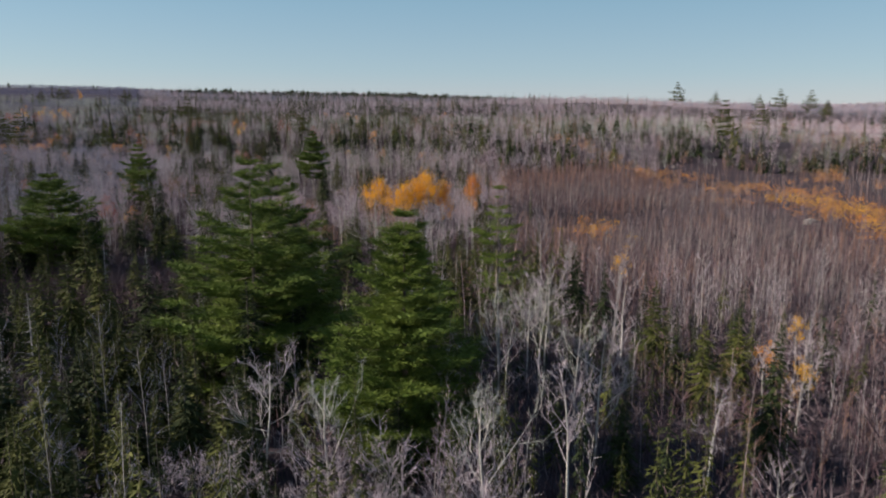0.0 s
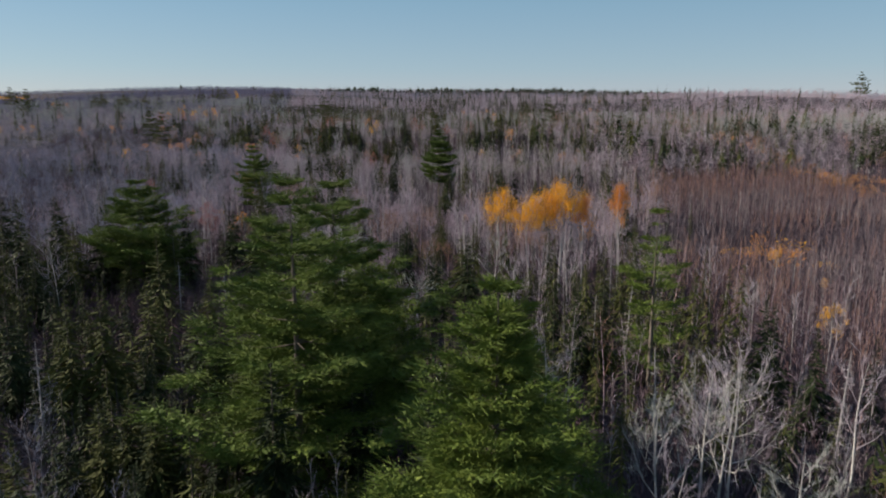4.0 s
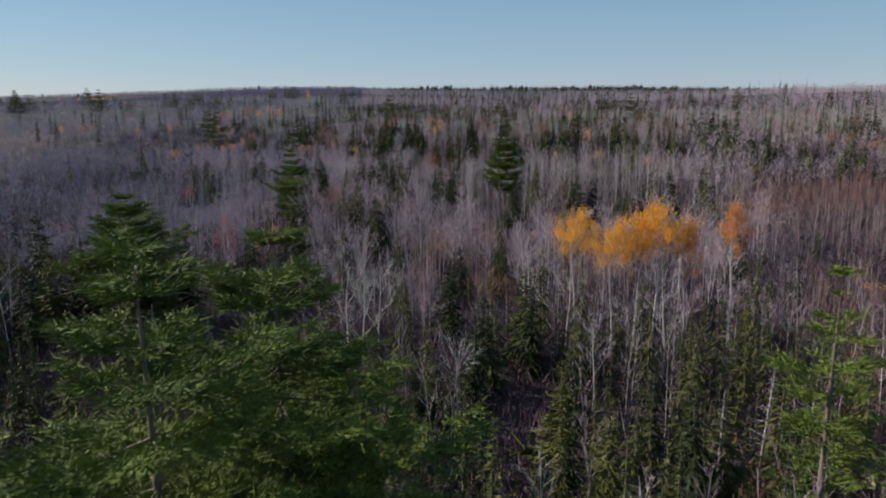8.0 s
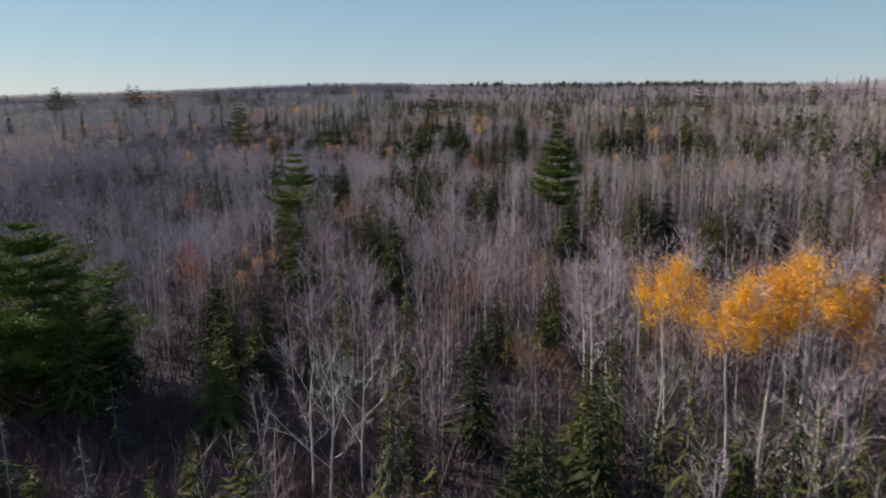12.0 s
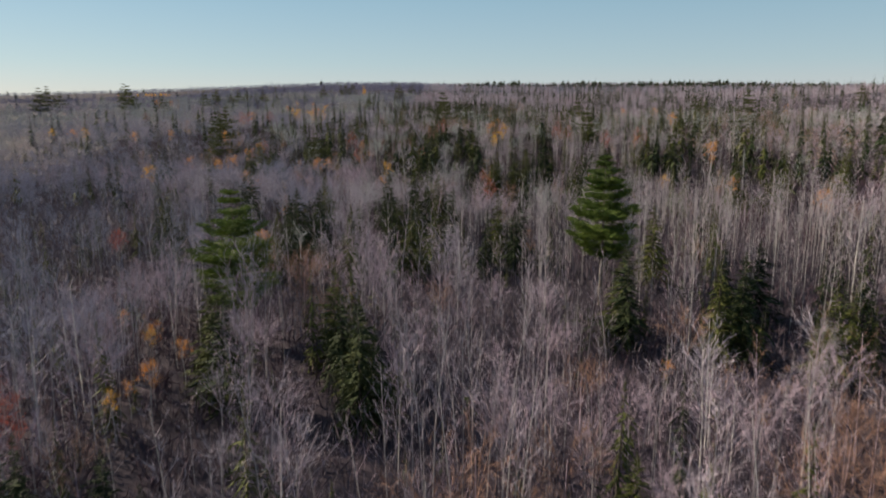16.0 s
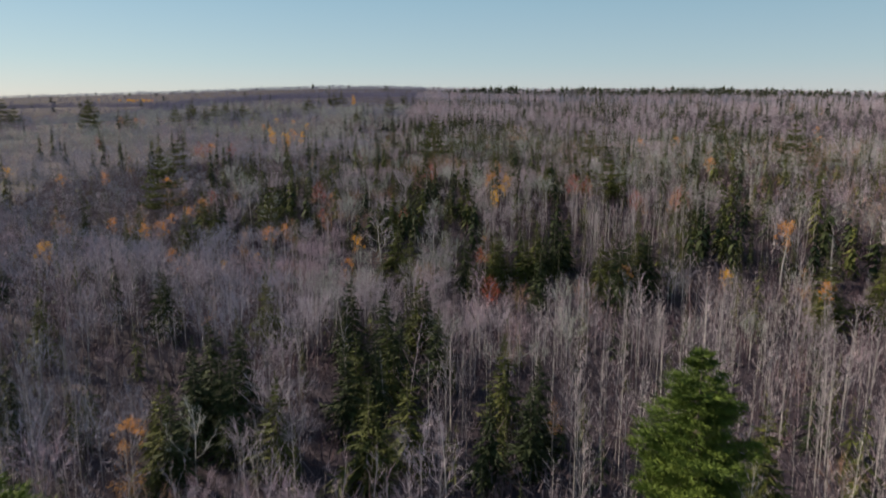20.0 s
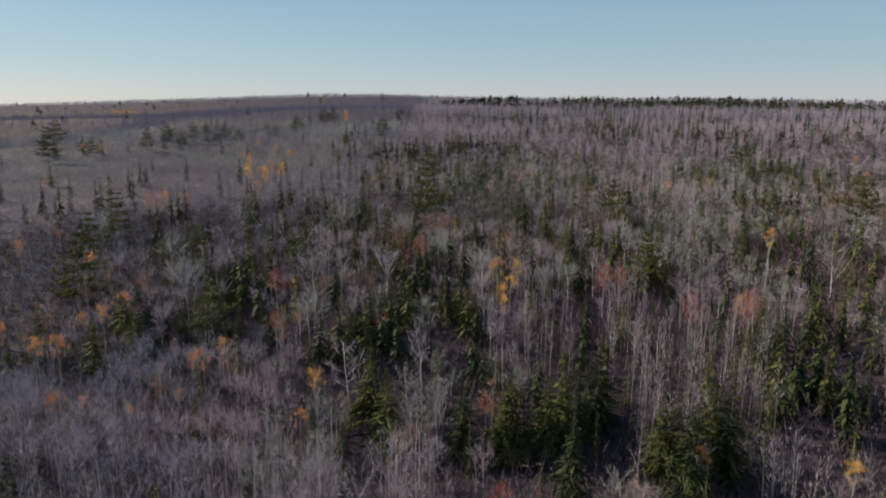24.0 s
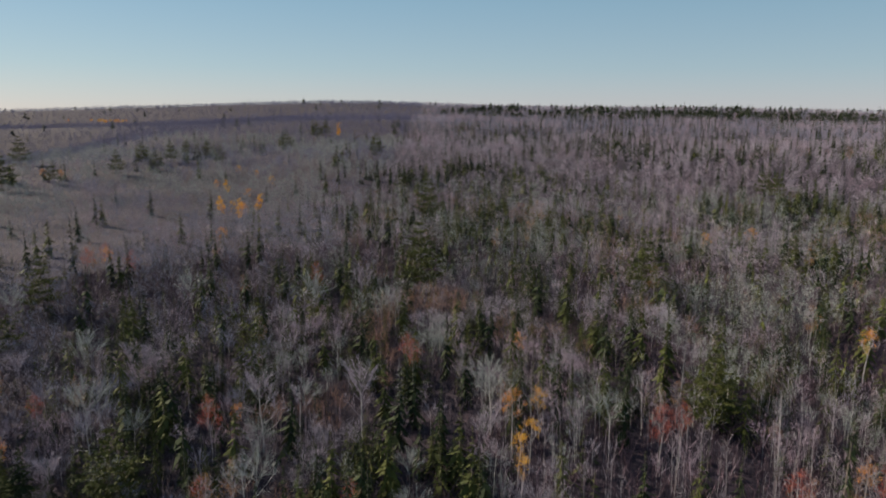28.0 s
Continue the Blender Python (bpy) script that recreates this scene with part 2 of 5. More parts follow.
def slivers(bag, starts, ways, widths):
    """Thin pointed triangles, each turned its own way about its length."""
    starts, ways = np.asarray(starts, float).reshape(-1, 3), np.asarray(ways, float).reshape(-1, 3)
    k = len(starts)
    if not k:
        return
    side = np.cross(ways, rng.normal(size=(k, 3)))
    side /= np.linalg.norm(side, axis=1)[:, None] + 1e-9
    half = side * (np.broadcast_to(np.asarray(widths, float), (k,)) / 2)[:, None]
    bag.add(np.stack([starts - half, starts + half, starts + ways], 1), np.arange(3 * k).reshape(-1, 3))


def leaflets(bag, centres, size, flat=0.0):
    """Small leaf-shaped triangles round the centres."""
    centres = np.asarray(centres, float).reshape(-1, 3)
    k = len(centres)
    if not k:
        return
    u, v = rng.normal(size=(k, 3)), rng.normal(size=(k, 3))
    u[:, 2] *= 1 - flat
    v[:, 2] *= 1 - flat
    u /= np.linalg.norm(u, axis=1)[:, None]
    v -= (u * v).sum(1)[:, None] * u
    v /= np.linalg.norm(v, axis=1)[:, None] + 1e-9
    s = size * rng.uniform(0.6, 1.4, k)[:, None]
    bag.add(np.stack([centres - u * s, centres + u * s * 0.6 + v * s * 0.5, centres + u * s * 0.5 - v * s * 0.6], 1), np.arange(3 * k).reshape(-1, 3))


def bare_tree(h=13.0, low=0.32, forks=7, reach=0.24, rise=1.0, subs=4, twigs=6, girth=0.011, wide=0.03, seed=None):
    """A leafless tree that forks: trunk, limbs that part again, and fine twigs."""
    global rng
    keep = rng
    rng = np.random.default_rng(seed) if seed else rng
    trunk, limb, twig = Bag(), Bag(), Bag()
    bend = rng.normal(0, 0.03 * h, 2)
    at = lambda u: np.array([bend[0] * u * u + 0.012 * h * math.sin(u * 7), bend[1] * u * u, h * u])
    us = (0, 0.2, 0.4, 0.6, 0.8, 1)
    tube(trunk, [at(u) for u in us], [girth * h * (1 - u) ** 0.8 + 0.015 for u in us], 5)
    for i in range(forks):
        u = low + (0.9 - low) * (i + rng.uniform(0, 0.8)) / forks
        az = i * 2.4 + rng.uniform(-0.6, 0.6)
        length = reach * h * (1.25 - 0.7 * (u - low) / (1 - low)) * rng.uniform(0.7, 1.2)
        out = np.array([math.cos(az), math.sin(az), rise * rng.uniform(0.6, 1.3)])
        p0 = at(u)
        p1 = p0 + out * length * 0.45 + rng.normal(0, 0.05, 3) * length
        p2 = p0 + out * length * 0.85 + np.array([0, 0, 0.28 * length]) + rng.normal(0, 0.09, 3) * length
        r = girth * h * 0.5 * (1.15 - u)
        tube(limb, [p0, p1, p2], [r + 0.008, r * 0.6 + 0.008, 0.008], 3)
        for q in range(subs):
            f = 0.3 + 0.7 * (q + rng.uniform(0, 1)) / subs
            b0 = p0 + (p1 - p0) * f * 2 if f < 0.5 else p1 + (p2 - p1) * (f * 2 - 1)
            way = out / np.linalg.norm(out) + rng.normal(0, 0.6, 3) + np.array([0, 0, 0.45])
            way *= length * rng.uniform(0.3, 0.55) / np.linalg.norm(way)
            tube(limb, [b0, b0 + way], [r * 0.35 + 0.010, 0.008], 3)
            st = b0 + way * rng.uniform(0.2, 1, (twigs, 1))
            w = rng.normal(0, 0.6, (twigs, 3)) + way / np.linalg.norm(way) + np.array([0, 0, 0.35])
            w *= (length * rng.uniform(0.15, 0.38, twigs) + 0.2)[:, None] / np.linalg.norm(w, axis=1)[:, None]
            slivers(twig, st, w, wide)
            slivers(twig, st + w * 0.4, w * 0.4 + rng.normal(0, 0.11, (twigs, 3)) * length, wide * 0.8)
    rng = keep
    return {"trunk": trunk.done(), "limb": limb.done(), "crown": twig.done()}


def thin_tree(h, limbs, twigs, low, reach, rise, wide=0.032, girth=0.0075, stem=True):
    """A leafless tree of few triangles, for the joined woods."""
    trunk, twig = Bag(), Bag()
    bend = rng.normal(0, 0.035 * h, 2)
    at = lambda u: np.stack([bend[0] * u * u, bend[1] * u * u, h * u], -1)
    if stem:
        tube(trunk, [at(u) for u in (0.0, 0.5, 1.0)], [girth * h, girth * h * 0.7, 0.02], 3)
    u = low + (0.98 - low) * (np.arange(limbs) + rng.uniform(0, 0.9, limbs)) / limbs
    az = np.arange(limbs) * 2.4 + rng.uniform(-0.5, 0.5, limbs)
    length = reach * h * (1.15 - 0.7 * (u - low) / (1 - low)) * rng.uniform(0.7, 1.25, limbs)
    out = np.stack([np.cos(az), np.sin(az), rise * rng.uniform(0.7, 1.4, limbs)], 1) * length[:, None]
    slivers(twig, at(u), out, wide * 1.5)
    for k in range(twigs):
        f = rng.uniform(0.25, 1.0, (limbs, 1))
        w = rng.normal(0, 0.55, (limbs, 3)) + 0.9 * out / np.linalg.norm(out, axis=1)[:, None] + np.array([0, 0, 0.45])
        w *= (0.2 + length * rng.uniform(0.35, 0.8, limbs))[:, None] / np.linalg.norm(w, axis=1)[:, None]
        slivers(twig, at(u) + out * f, w, wide)
    return {"trunk": trunk.done(), "crown": twig.done()}


def round_tree(h, limbs, twigs, wide=0.055, girth=0.008, plump=0.27):
    """A leafless hardwood with a full rounded crown of fine twigs, for the joined woods."""
    trunk, twig = Bag(), Bag()
    bend = rng.normal(0, 0.03 * h, 2)
    fork, mid = np.array([bend[0] * 0.3, bend[1] * 0.3, h * 0.36]), np.array([bend[0], bend[1], h * 0.66])
    tube(trunk, [(0, 0, 0), fork, mid], [girth * h, girth * h * 0.75, 0.03], 3)
    radii = np.array([plump * h, plump * h, 0.34 * h])
    az = np.arange(limbs) * 2.4 + rng.uniform(-0.5, 0.5, limbs)
    up = rng.uniform(0.0, 1.0, limbs) ** 0.8
    way = np.stack([np.cos(az) * np.sqrt(1 - up * up), np.sin(az) * np.sqrt(1 - up * up), up], 1)
    ends = mid + way * radii * rng.uniform(0.7, 1.0, (limbs, 1))
    roots = fork + (mid - fork) * rng.uniform(0, 1, (limbs, 1))
    slivers(twig, roots, ends - roots, wide * 1.25)
    own = rng.integers(0, limbs, twigs)
    f = rng.uniform(0.35, 1.0, (twigs, 1))
    st = roots[own] + (ends - roots)[own] * f
    w = way[own] * 0.8 + rng.normal(0, 0.55, (twigs, 3)) + np.array([0, 0, 0.25])
    w *= (h * rng.uniform(0.06, 0.16, twigs))[:, None] / np.linalg.norm(w, axis=1)[:, None]
    slivers(twig, st, w, wide)
    return {"trunk": trunk.done(), "crown": twig.done()}


def haze_tree(h, n, low=0.35, plump=0.2, wide=0.1, long=0.14, stem=0.011, stray=0.28):
    """A leafless tree whose crown is a soft haze of fine rising twigs."""
    trunk, twig = Bag(), Bag()
    slivers(trunk, [(0, 0, 0)] * 3, [(0, 0, h * 0.95)] * 3, stem * h)
    u = rng.uniform(0, 1, n)
    az = rng.uniform(0, 2 * math.pi, n)
    r = plump * h * np.sin(math.pi * (0.14 + 0.78 * u)) ** 0.8 * np.sqrt(rng.uniform(0.03, 1, n))
    st = np.stack([r * np.cos(az), r * np.sin(az), h * (low + (0.97 - low) * u - 0.06)], 1)
    w = st * (1, 1, 0) / (plump * h) * 0.45 + rng.normal(0, stray, (n, 3)) + np.array([0, 0, 1.0])
    w *= (long * h * rng.uniform(0.6, 1.3, n))[:, None] / np.linalg.norm(w, axis=1)[:, None]
    slivers(twig, st, w, wide)
    return {"trunk": trunk.done(), "crown": twig.done()}


def fronds(bag, starts, ways, widths, tilt):
    """Flat pointed sprays that lie near the level, each a little tilted."""
    k = len(starts)
    side = np.stack([-ways[:, 1], ways[:, 0], rng.normal(0, tilt, k) * np.hypot(ways[:, 0], ways[:, 1])], 1)
    side /= np.linalg.norm(side, axis=1)[:, None] + 1e-9
    mid = starts + ways * 0.38 + side * 0
    half = side * (np.asarray(widths) / 2)[:, None]
    tri = np.stack([starts, mid - half, starts + ways, mid + half], 1).reshape(-1, 3)
    n = np.arange(k)[:, None] * 4
    bag.add(tri, np.concatenate([n + (0, 1, 2), n + (0, 2, 3)]))


def spruce(h=14.0, tiers=20, arms=8, spread=0.25, bare=0.05, sprays=1, droop=0.3, fat=0.5, wide=0.11):
    """A spire of drooping arms in tiers: each arm a narrow spray with fine hanging branchlets beside it."""
    trunk, needle = Bag(), Bag()
    tube(trunk, [(0, 0, 0), (0, 0, h * 0.5), (0, 0, h)], [0.012 * h, 0.008 * h, 0.02], 5 if sprays > 3 else 3)
    step = h * (1 - bare) / tiers
    lop = rng.uniform(0, 6.3)
    for i in range(tiers):
        u = bare + (0.99 - bare) * (i + rng.uniform(-0.3, 0.3) * (0 < i < tiers - 1)) / (tiers - 1)
        full = (spread * h * (1 - u) ** 0.95 + 0.08) * rng.uniform(0.68, 1.2)
        k = arms if u < 0.8 else max(4, arms - 2)
        az = (np.arange(k) + rng.uniform(-0.45, 0.45, k)) * 2 * math.pi / k + i * 1.3
        length = full * rng.uniform(0.45, 1.25, k) * (1 + 0.18 * np.cos(az - lop))
        rise = 0.9 * u ** 3 - droop * rng.uniform(0.4, 1.5, k)
        way = np.stack([np.cos(az) * length, np.sin(az) * length, rise * length], 1)
        st = np.stack([np.zeros(k), np.zeros(k), h * u + rng.uniform(-0.5, 0.5, k) * step + (0.12 + 0.42 * droop) * length], 1)
        fronds(needle, st, way, fat * length + 0.10, 0.6)
        for q in range(sprays):
            f = rng.uniform(0.12, 0.95, (k, 1))
            turn = rng.choice((-1, 1), k) * rng.uniform(0.3, 1.1, k)
            arm = np.stack([np.cos(az + turn), np.sin(az + turn), rise - 0.15 + rng.normal(0, 0.35, k)], 1) * (length * rng.uniform(0.25, 0.55, k) + 0.1)[:, None]
            slivers(needle, st + way * f, arm, wide + 0.04 * length)
    slivers(needle, [(0, 0, h * 0.93)], [(0, 0, h * 0.09)], 0.16)
    return {"trunk": trunk.done(), "crown": needle.done()}


def white_pine(h=24.0, whorls=17, arms=5, spread=0.22, bare=0.2, tuft=26, seed=1, lean=0.0, gap=0.12, size=0.13, cone=0.4, plume=2.4, reach=1.2, pads=6):
    """A tall pine: near-level arms in whorls, upswept at the ends, with plumes of needles."""
    global rng
    keep, rng = rng, np.random.default_rng(seed)
    trunk, arm, needle = Bag(), Bag(), Bag()
    at = lambda u: np.array([lean * h * u * u, 0.3 * math.sin(u * 3), h * u])
    tube(trunk, [at(u) for u in np.linspace(0, 1, 7)], [0.015 * h * (1 - 0.95 * u) for u in np.linspace(0, 1, 7)], 7)
    for i in range(whorls):
        u = bare + (0.985 - bare) * ((i + rng.uniform(-0.32, 0.32) * (0 < i < whorls - 1)) / (whorls - 1)) ** 0.9
        d = (1 - u) / (1 - bare)
        form = cone * (0.07 + 1.05 * d) + (1 - cone) * min(1.0, 0.10 + 1.75 * d) * (0.8 + 0.2 * math.sin(math.pi * d))
        form *= 0.65 + 0.35 * float(smooth(0.0, 0.2, 1 - d))
        layer = rng.uniform(0.8, 1.15) if d > 0.3 else 1.0
        for j in range(arms + (i % 2)):
            if rng.uniform() < gap:
                continue
            az = (j + rng.uniform(-0.4, 0.4)) * 2 * math.pi / arms + i * 0.9
            length = spread * h * form * layer * rng.uniform(0.55, 1.3)
            out = np.array([math.cos(az), math.sin(az), 0])
            lift = 0.06 + 0.40 * (1 - d) ** 3 + rng.uniform(-0.10, 0.10)
            base = at(u) + np.array([0, 0, rng.uniform(-0.16, 0.16) * h * (1 - bare) / whorls * min(1.0, 3 * d)])
            s = np.linspace(0, 1, 5)
            line = base + np.outer(s * length, out) + np.array([0, 0, 1]) * (length * (lift * s + 0.10 * s ** 3 - 0.12 * np.sin(s * 3)))[:, None]
            tube(arm, line, [0.04 + 0.007 * length, 0.04, 0.03, 0.02, 0.008], 3)
            plumes = max(2, int(length * plume))
            side = np.cross(out, (0, 0, 1.0))
            for q in range(plumes):
                f = 0.18 + 0.84 * (q + rng.uniform(0, 1)) / plumes
                p = np.array([np.interp(f, s, line[:, k]) for k in range(3)])
                fan = (0.18 + 0.30 * math.sin(math.pi * min(1.0, f))) * length * 0.85 + 0.15
                p = p + side * rng.uniform(-1, 1) * fan + np.array([0, 0, rng.uniform(-0.05, 0.10)])
                big = rng.uniform(0.42, 0.92) * (0.6 + 0.06 * length)
                c = p + rng.normal(0, 1, (tuft, 3)) * np.array([big, big, big * 0.26]) * 0.55
                way = (c - p) * np.array([0.5, 0.5, 0.3]) + out * 0.2 + rng.normal(0, 0.11, (tuft, 3)) + np.array([0, 0, 0.10])
                slivers(needle, c, way * reach, size)
                leaflets(needle, p + rng.normal(0, 0.42 * big, (pads, 3)) * (1, 1, 0.12) - np.array([0, 0, 0.12]), big * 0.27, 0.8)
    rng = keep
    return {"trunk": trunk.done(), "limb": arm.done(), "crown": needle.done()}


def leafy_tree(h=16.0, leaves=2600, crown=0.45, reach=0.17, size=0.14, clumps=26, seed=5):
    """A birch or aspen that still holds its leaves, in clumps on ascending limbs."""
    global rng
    parts = bare_tree(h, 1 - crown - 0.12, 9, reach * 1.1, 1.1, 3, 4, 0.010, 0.03, seed)
    keep, rng = rng, np.random.default_rng(seed + 50)
    leaf = Bag()
    for i in range(clumps):
        u = rng.uniform(0, 1)
        az, r = rng.uniform(0, 2 * math.pi), reach * h * math.sqrt(rng.uniform(0.02, 1)) * math.sin(math.pi * (0.16 + 0.78 * u)) ** 0.8
        c = np.array([r * math.cos(az), r * math.sin(az), h * (1 - crown + crown * u * 0.97)])
        b = rng.uniform(0.38, 0.85) * h / 16
        k = int(leaves / clumps * rng.uniform(0.6, 1.4))
        leaflets(leaf, c + rng.normal(0, 1, (k, 3)) * np.array([b, b, b * 1.2]) * 0.62, size)
    rng = keep
    parts["foliage"] = leaf.done()
    return parts


def shrub(h=2.2, stems=9, wide=0.075):
    twig = Bag()
    az, tilt = rng.uniform(0, 6.3, stems), rng.uniform(0.05, 0.7, stems)
    w = np.stack([np.cos(az) * tilt, np.sin(az) * tilt, np.ones(stems)], 1) * (h * rng.uniform(0.6, 1.1, stems))[:, None]
    slivers(twig, rng.normal(0, 0.15 * h, (stems, 3)) * (1, 1, 0), w, wide)
    slivers(twig, w * 0.5, w * 0.4 + rng.normal(0, 0.22 * h, (stems, 3)), wide)
    return {"crown": twig.done()}


def leafy_shrub(h=2.0, leaves=60, size=0.16):
    parts = shrub(h, 6)
    leaf = Bag()
    c = rng.normal(0, 1, (5, 3)) * np.array([0.5, 0.5, 0.25]) * h * 0.6 + np.array([0, 0, 0.72 * h])
    leaflets(leaf, np.repeat(c, leaves // 5, 0) + rng.normal(0, 0.16 * h, (leaves // 5 * 5, 3)), size)
    parts["foliage"] = leaf.done()
    return parts


def dead_conifer(h=11.0, seed=3):
    """A standing dead spruce with broken grey arms."""
    global rng
    keep, rng = rng, np.random.default_rng(seed)
    trunk, twig = Bag(), Bag()
    tube(trunk, [(0, 0, 0), (0.05, 0, h * 0.5), (0.12, 0.05, h)], [0.012 * h, 0.008 * h, 0.03], 5)
    for i in range(70):
        u = rng.uniform(0.15, 0.97)
        az, length = rng.uniform(0, 6.3), 0.15 * h * (1.05 - u) * rng.uniform(0.5, 1.2) + 0.2
        out = np.array([math.cos(az), math.sin(az), rng.uniform(-0.35, 0.2)]) * length
        slivers(twig, [(0.1 * u, 0, h * u)], [out], 0.06)
        slivers(twig, np.array([0.1 * u, 0, h * u]) + out * rng.uniform(0.3, 1, (3, 1)), rng.normal(0, 0.25, (3, 3)) * length + out * 0.2 - np.array([0, 0, 0.1]), 0.035)
    rng = keep
    return {"trunk": trunk.done(), "crown": twig.done()}


# ---- planting ----


def plant_thing(name, parts, mats, label, category, group=""):
    """A tree as a thing: trunk, crown of limbs and twigs or needles, and foliage where it has leaves."""
    root = new(name)
    wood_v, wood_t = parts.get("limb", (np.zeros((0, 3)), np.zeros((0, 3), int)))
    for key in ("trunk", "crown", "foliage"):
        if key not in parts:
            continue
        v, t = parts[key]
        k = len(t)
        if key == "crown":
            v, t = np.concatenate([v, wood_v]), np.concatenate([t, wood_t + len(v)])
        me = flat_mesh(key, v, t, mats[key])
        if key == "crown" and len(wood_t):
            me.materials.append(mats["limb"])
            me.polygons.foreach_set("material_index", (np.arange(len(t)) >= k).astype(np.int32))
        new(key, me).parent = root
    return tagged(root, label, category, group)


def on_ground(x, y, turn=0.0, s=1.0, lean=(0, 0), sink=0.15):
    return Matrix.Translation((x, y, float(ground_at(x, y)) - sink)) @ Euler((lean[0], lean[1], turn)).to_matrix().to_4x4() @ Matrix.Scale(s, 4)


def copy_at(ob, x, y, turn=0.0, s=1.0, lean=(0, 0)):
    got = copy_thing(ob, Matrix())
    got.matrix_basis = on_ground(x, y, turn, s, lean)
    return got


def spread_out(name, kinds, mats, xs, ys, sizes, label, picks, category="trees"):
    """One joined object of stuff: many trees of these kinds."""
    vs, ts, ks, n = [], [], [], 0
    zs = ground_at(xs, ys) - 0.15
    turn = (xs * 12.9898 + ys * 78.233) % 6.283
    names = list(mats)
    for k, kind in enumerate(kinds):
        m = np.where(picks == k)[0]
        if not len(m):
            continue
        co, si, s = np.cos(turn[m])[:, None], np.sin(turn[m])[:, None], sizes[m][:, None]
        lean = np.stack([np.sin(turn[m] * 7), np.cos(turn[m] * 5)], 1)[:, :, None] * 0.03
        for key in names:
            if key not in kind or not len(kind[key][1]):
                continue
            v, t = kind[key]
            x, y, z = v[None, :, 0] * s, v[None, :, 1] * s, v[None, :, 2] * s
            out = np.stack([x * co - y * si + xs[m][:, None] + lean[:, 0] * z, x * si + y * co + ys[m][:, None] + lean[:, 1] * z, z + zs[m][:, None]], -1)
            vs.append(out.reshape(-1, 3))
            ts.append((t[None] + (n + np.arange(len(m)) * len(v))[:, None, None]).reshape(-1, 3))
            ks.append(np.full(len(m) * len(t), names.index(key), np.int32))
            n += len(m) * len(v)
    me = flat_mesh(name, np.concatenate(vs), np.concatenate(ts), mats[names[0]])
    for key in names[1:]:
        me.materials.append(mats[key])
    me.polygons.foreach_set("material_index", np.concatenate(ks))
    return tagged(new(name, me), label, category, kind="stuff")

# ---- the forest's make-up ----


def value_noise(x, y, cell, seed):
    x, y = np.asarray(x, float) / cell + 500.37, np.asarray(y, float) / cell + 500.11
    i, j = np.floor(x), np.floor(y)
    u, v = x - i, y - j
    u, v = u * u * (3 - 2 * u), v * v * (3 - 2 * v)
    h = lambda p, q: np.abs(np.sin(p * 127.1 + q * 311.7 + seed * 74.7) * 43758.5453) % 1.0
    return (h(i, j) * (1 - u) + h(i + 1, j) * u) * (1 - v) + (h(i, j + 1) * (1 - u) + h(i + 1, j + 1) * u) * v


def young_stand(x, y):
    """1 in the regrown clearing, where thin saplings and orange shrubs stand."""
    edge = 6 * np.sin(y / 19) + 5 * np.sin(x / 11)
    return smooth(16, 34, x - 0.10 * (y - 110) + edge + 15 * smooth(150, 175, y) * (1 - smooth(280, 310, y))) * smooth(98, 116, y + edge) * (1 - smooth(285, 315, y - 0.1 * x + edge))


def mixed_glade(x, y):
    """1 where spruce and fir crowd between grey trees, below the golden birches."""
    return smooth(-34, -24, x) * smooth(26, 16, x) * smooth(92, 102, y) * smooth(168, 150, y - 0.3 * x)


def deep_shade(x, y):
    """1 in the dark conifer wood on the sunny side of the old pines."""
    return np.maximum(smooth(-28, -46, x), smooth(-19, -26, x) * smooth(100, 92, y)) * smooth(154, 132, y + 0.25 * (x + 60)) * smooth(54, 59, y)


def hollow(x, y):
    """1 in the brushy hollow below the leaning pine, where no tall hardwoods stand."""
    return smooth(-76, -71, x) * smooth(-36, -41, x) * smooth(108, 113, y) * smooth(150, 143, y - 0.25 * (x + 56))


def conifer_share(x, y):
    n = value_noise(x, y, 22, 3) * 0.6 + value_noise(x, y, 55, 5) * 0.4
    share = (0.05 + 0.5 * smooth(0.54, 0.76, n)) * (1 - 0.6 * smooth(200, 300, y))
    share += (0.05 + 0.17 * smooth(0.45, 0.62, n)) * smooth(300, 335, y) * (1 - smooth(600, 700, y)) * smooth(-280, -140, x)
    share += 0.28 * (1 - smooth(95, 125, y)) * smooth(0.25, 0.45, n)
    share += 0.12 * deep_shade(x, y) + 0.52 * mixed_glade(x, y)
    share += 0.35 * np.exp(-((x - 300) / 150) ** 2 - ((y - 660) / 90) ** 2)
    share += (0.03 + 0.2 * smooth(0.48, 0.62, n)) * smooth(500, 600, y) * smooth(-420, -250, x) * smooth(260, 120, x)
    share *= 1 - 0.65 * smooth(20, 80, x - 0.05 * (y - 300)) * smooth(300, 340, y)
    share *= 1 - 0.85 * smooth(-130, -260, x + 0.25 * (y - 300))
    return np.clip(share, 0, 0.8) * (1 - young_stand(x, y))


def in_view(x, y):
    return (y > 22) & (x < 46 + 0.74 * y) & (x > -42 - 1.42 * (y - 30))


ROUTE = np.array([(0, 0), (0, 45), (-11, 92), (-75, 262), (-112, 350)], float)


def off_route(x, y):
    """Metres from the plan's central line, along which the woods are richest."""
    best = np.full(np.shape(x), 1e9)
    for (ax, ay), (bx, by) in zip(ROUTE[:-1], ROUTE[1:]):
        u = np.clip(((x - ax) * (bx - ax) + (y - ay) * (by - ay)) / ((bx - ax) ** 2 + (by - ay) ** 2), 0, 1)
        best = np.minimum(best, np.hypot(x - ax - u * (bx - ax), y - ay - u * (by - ay)))
    return best


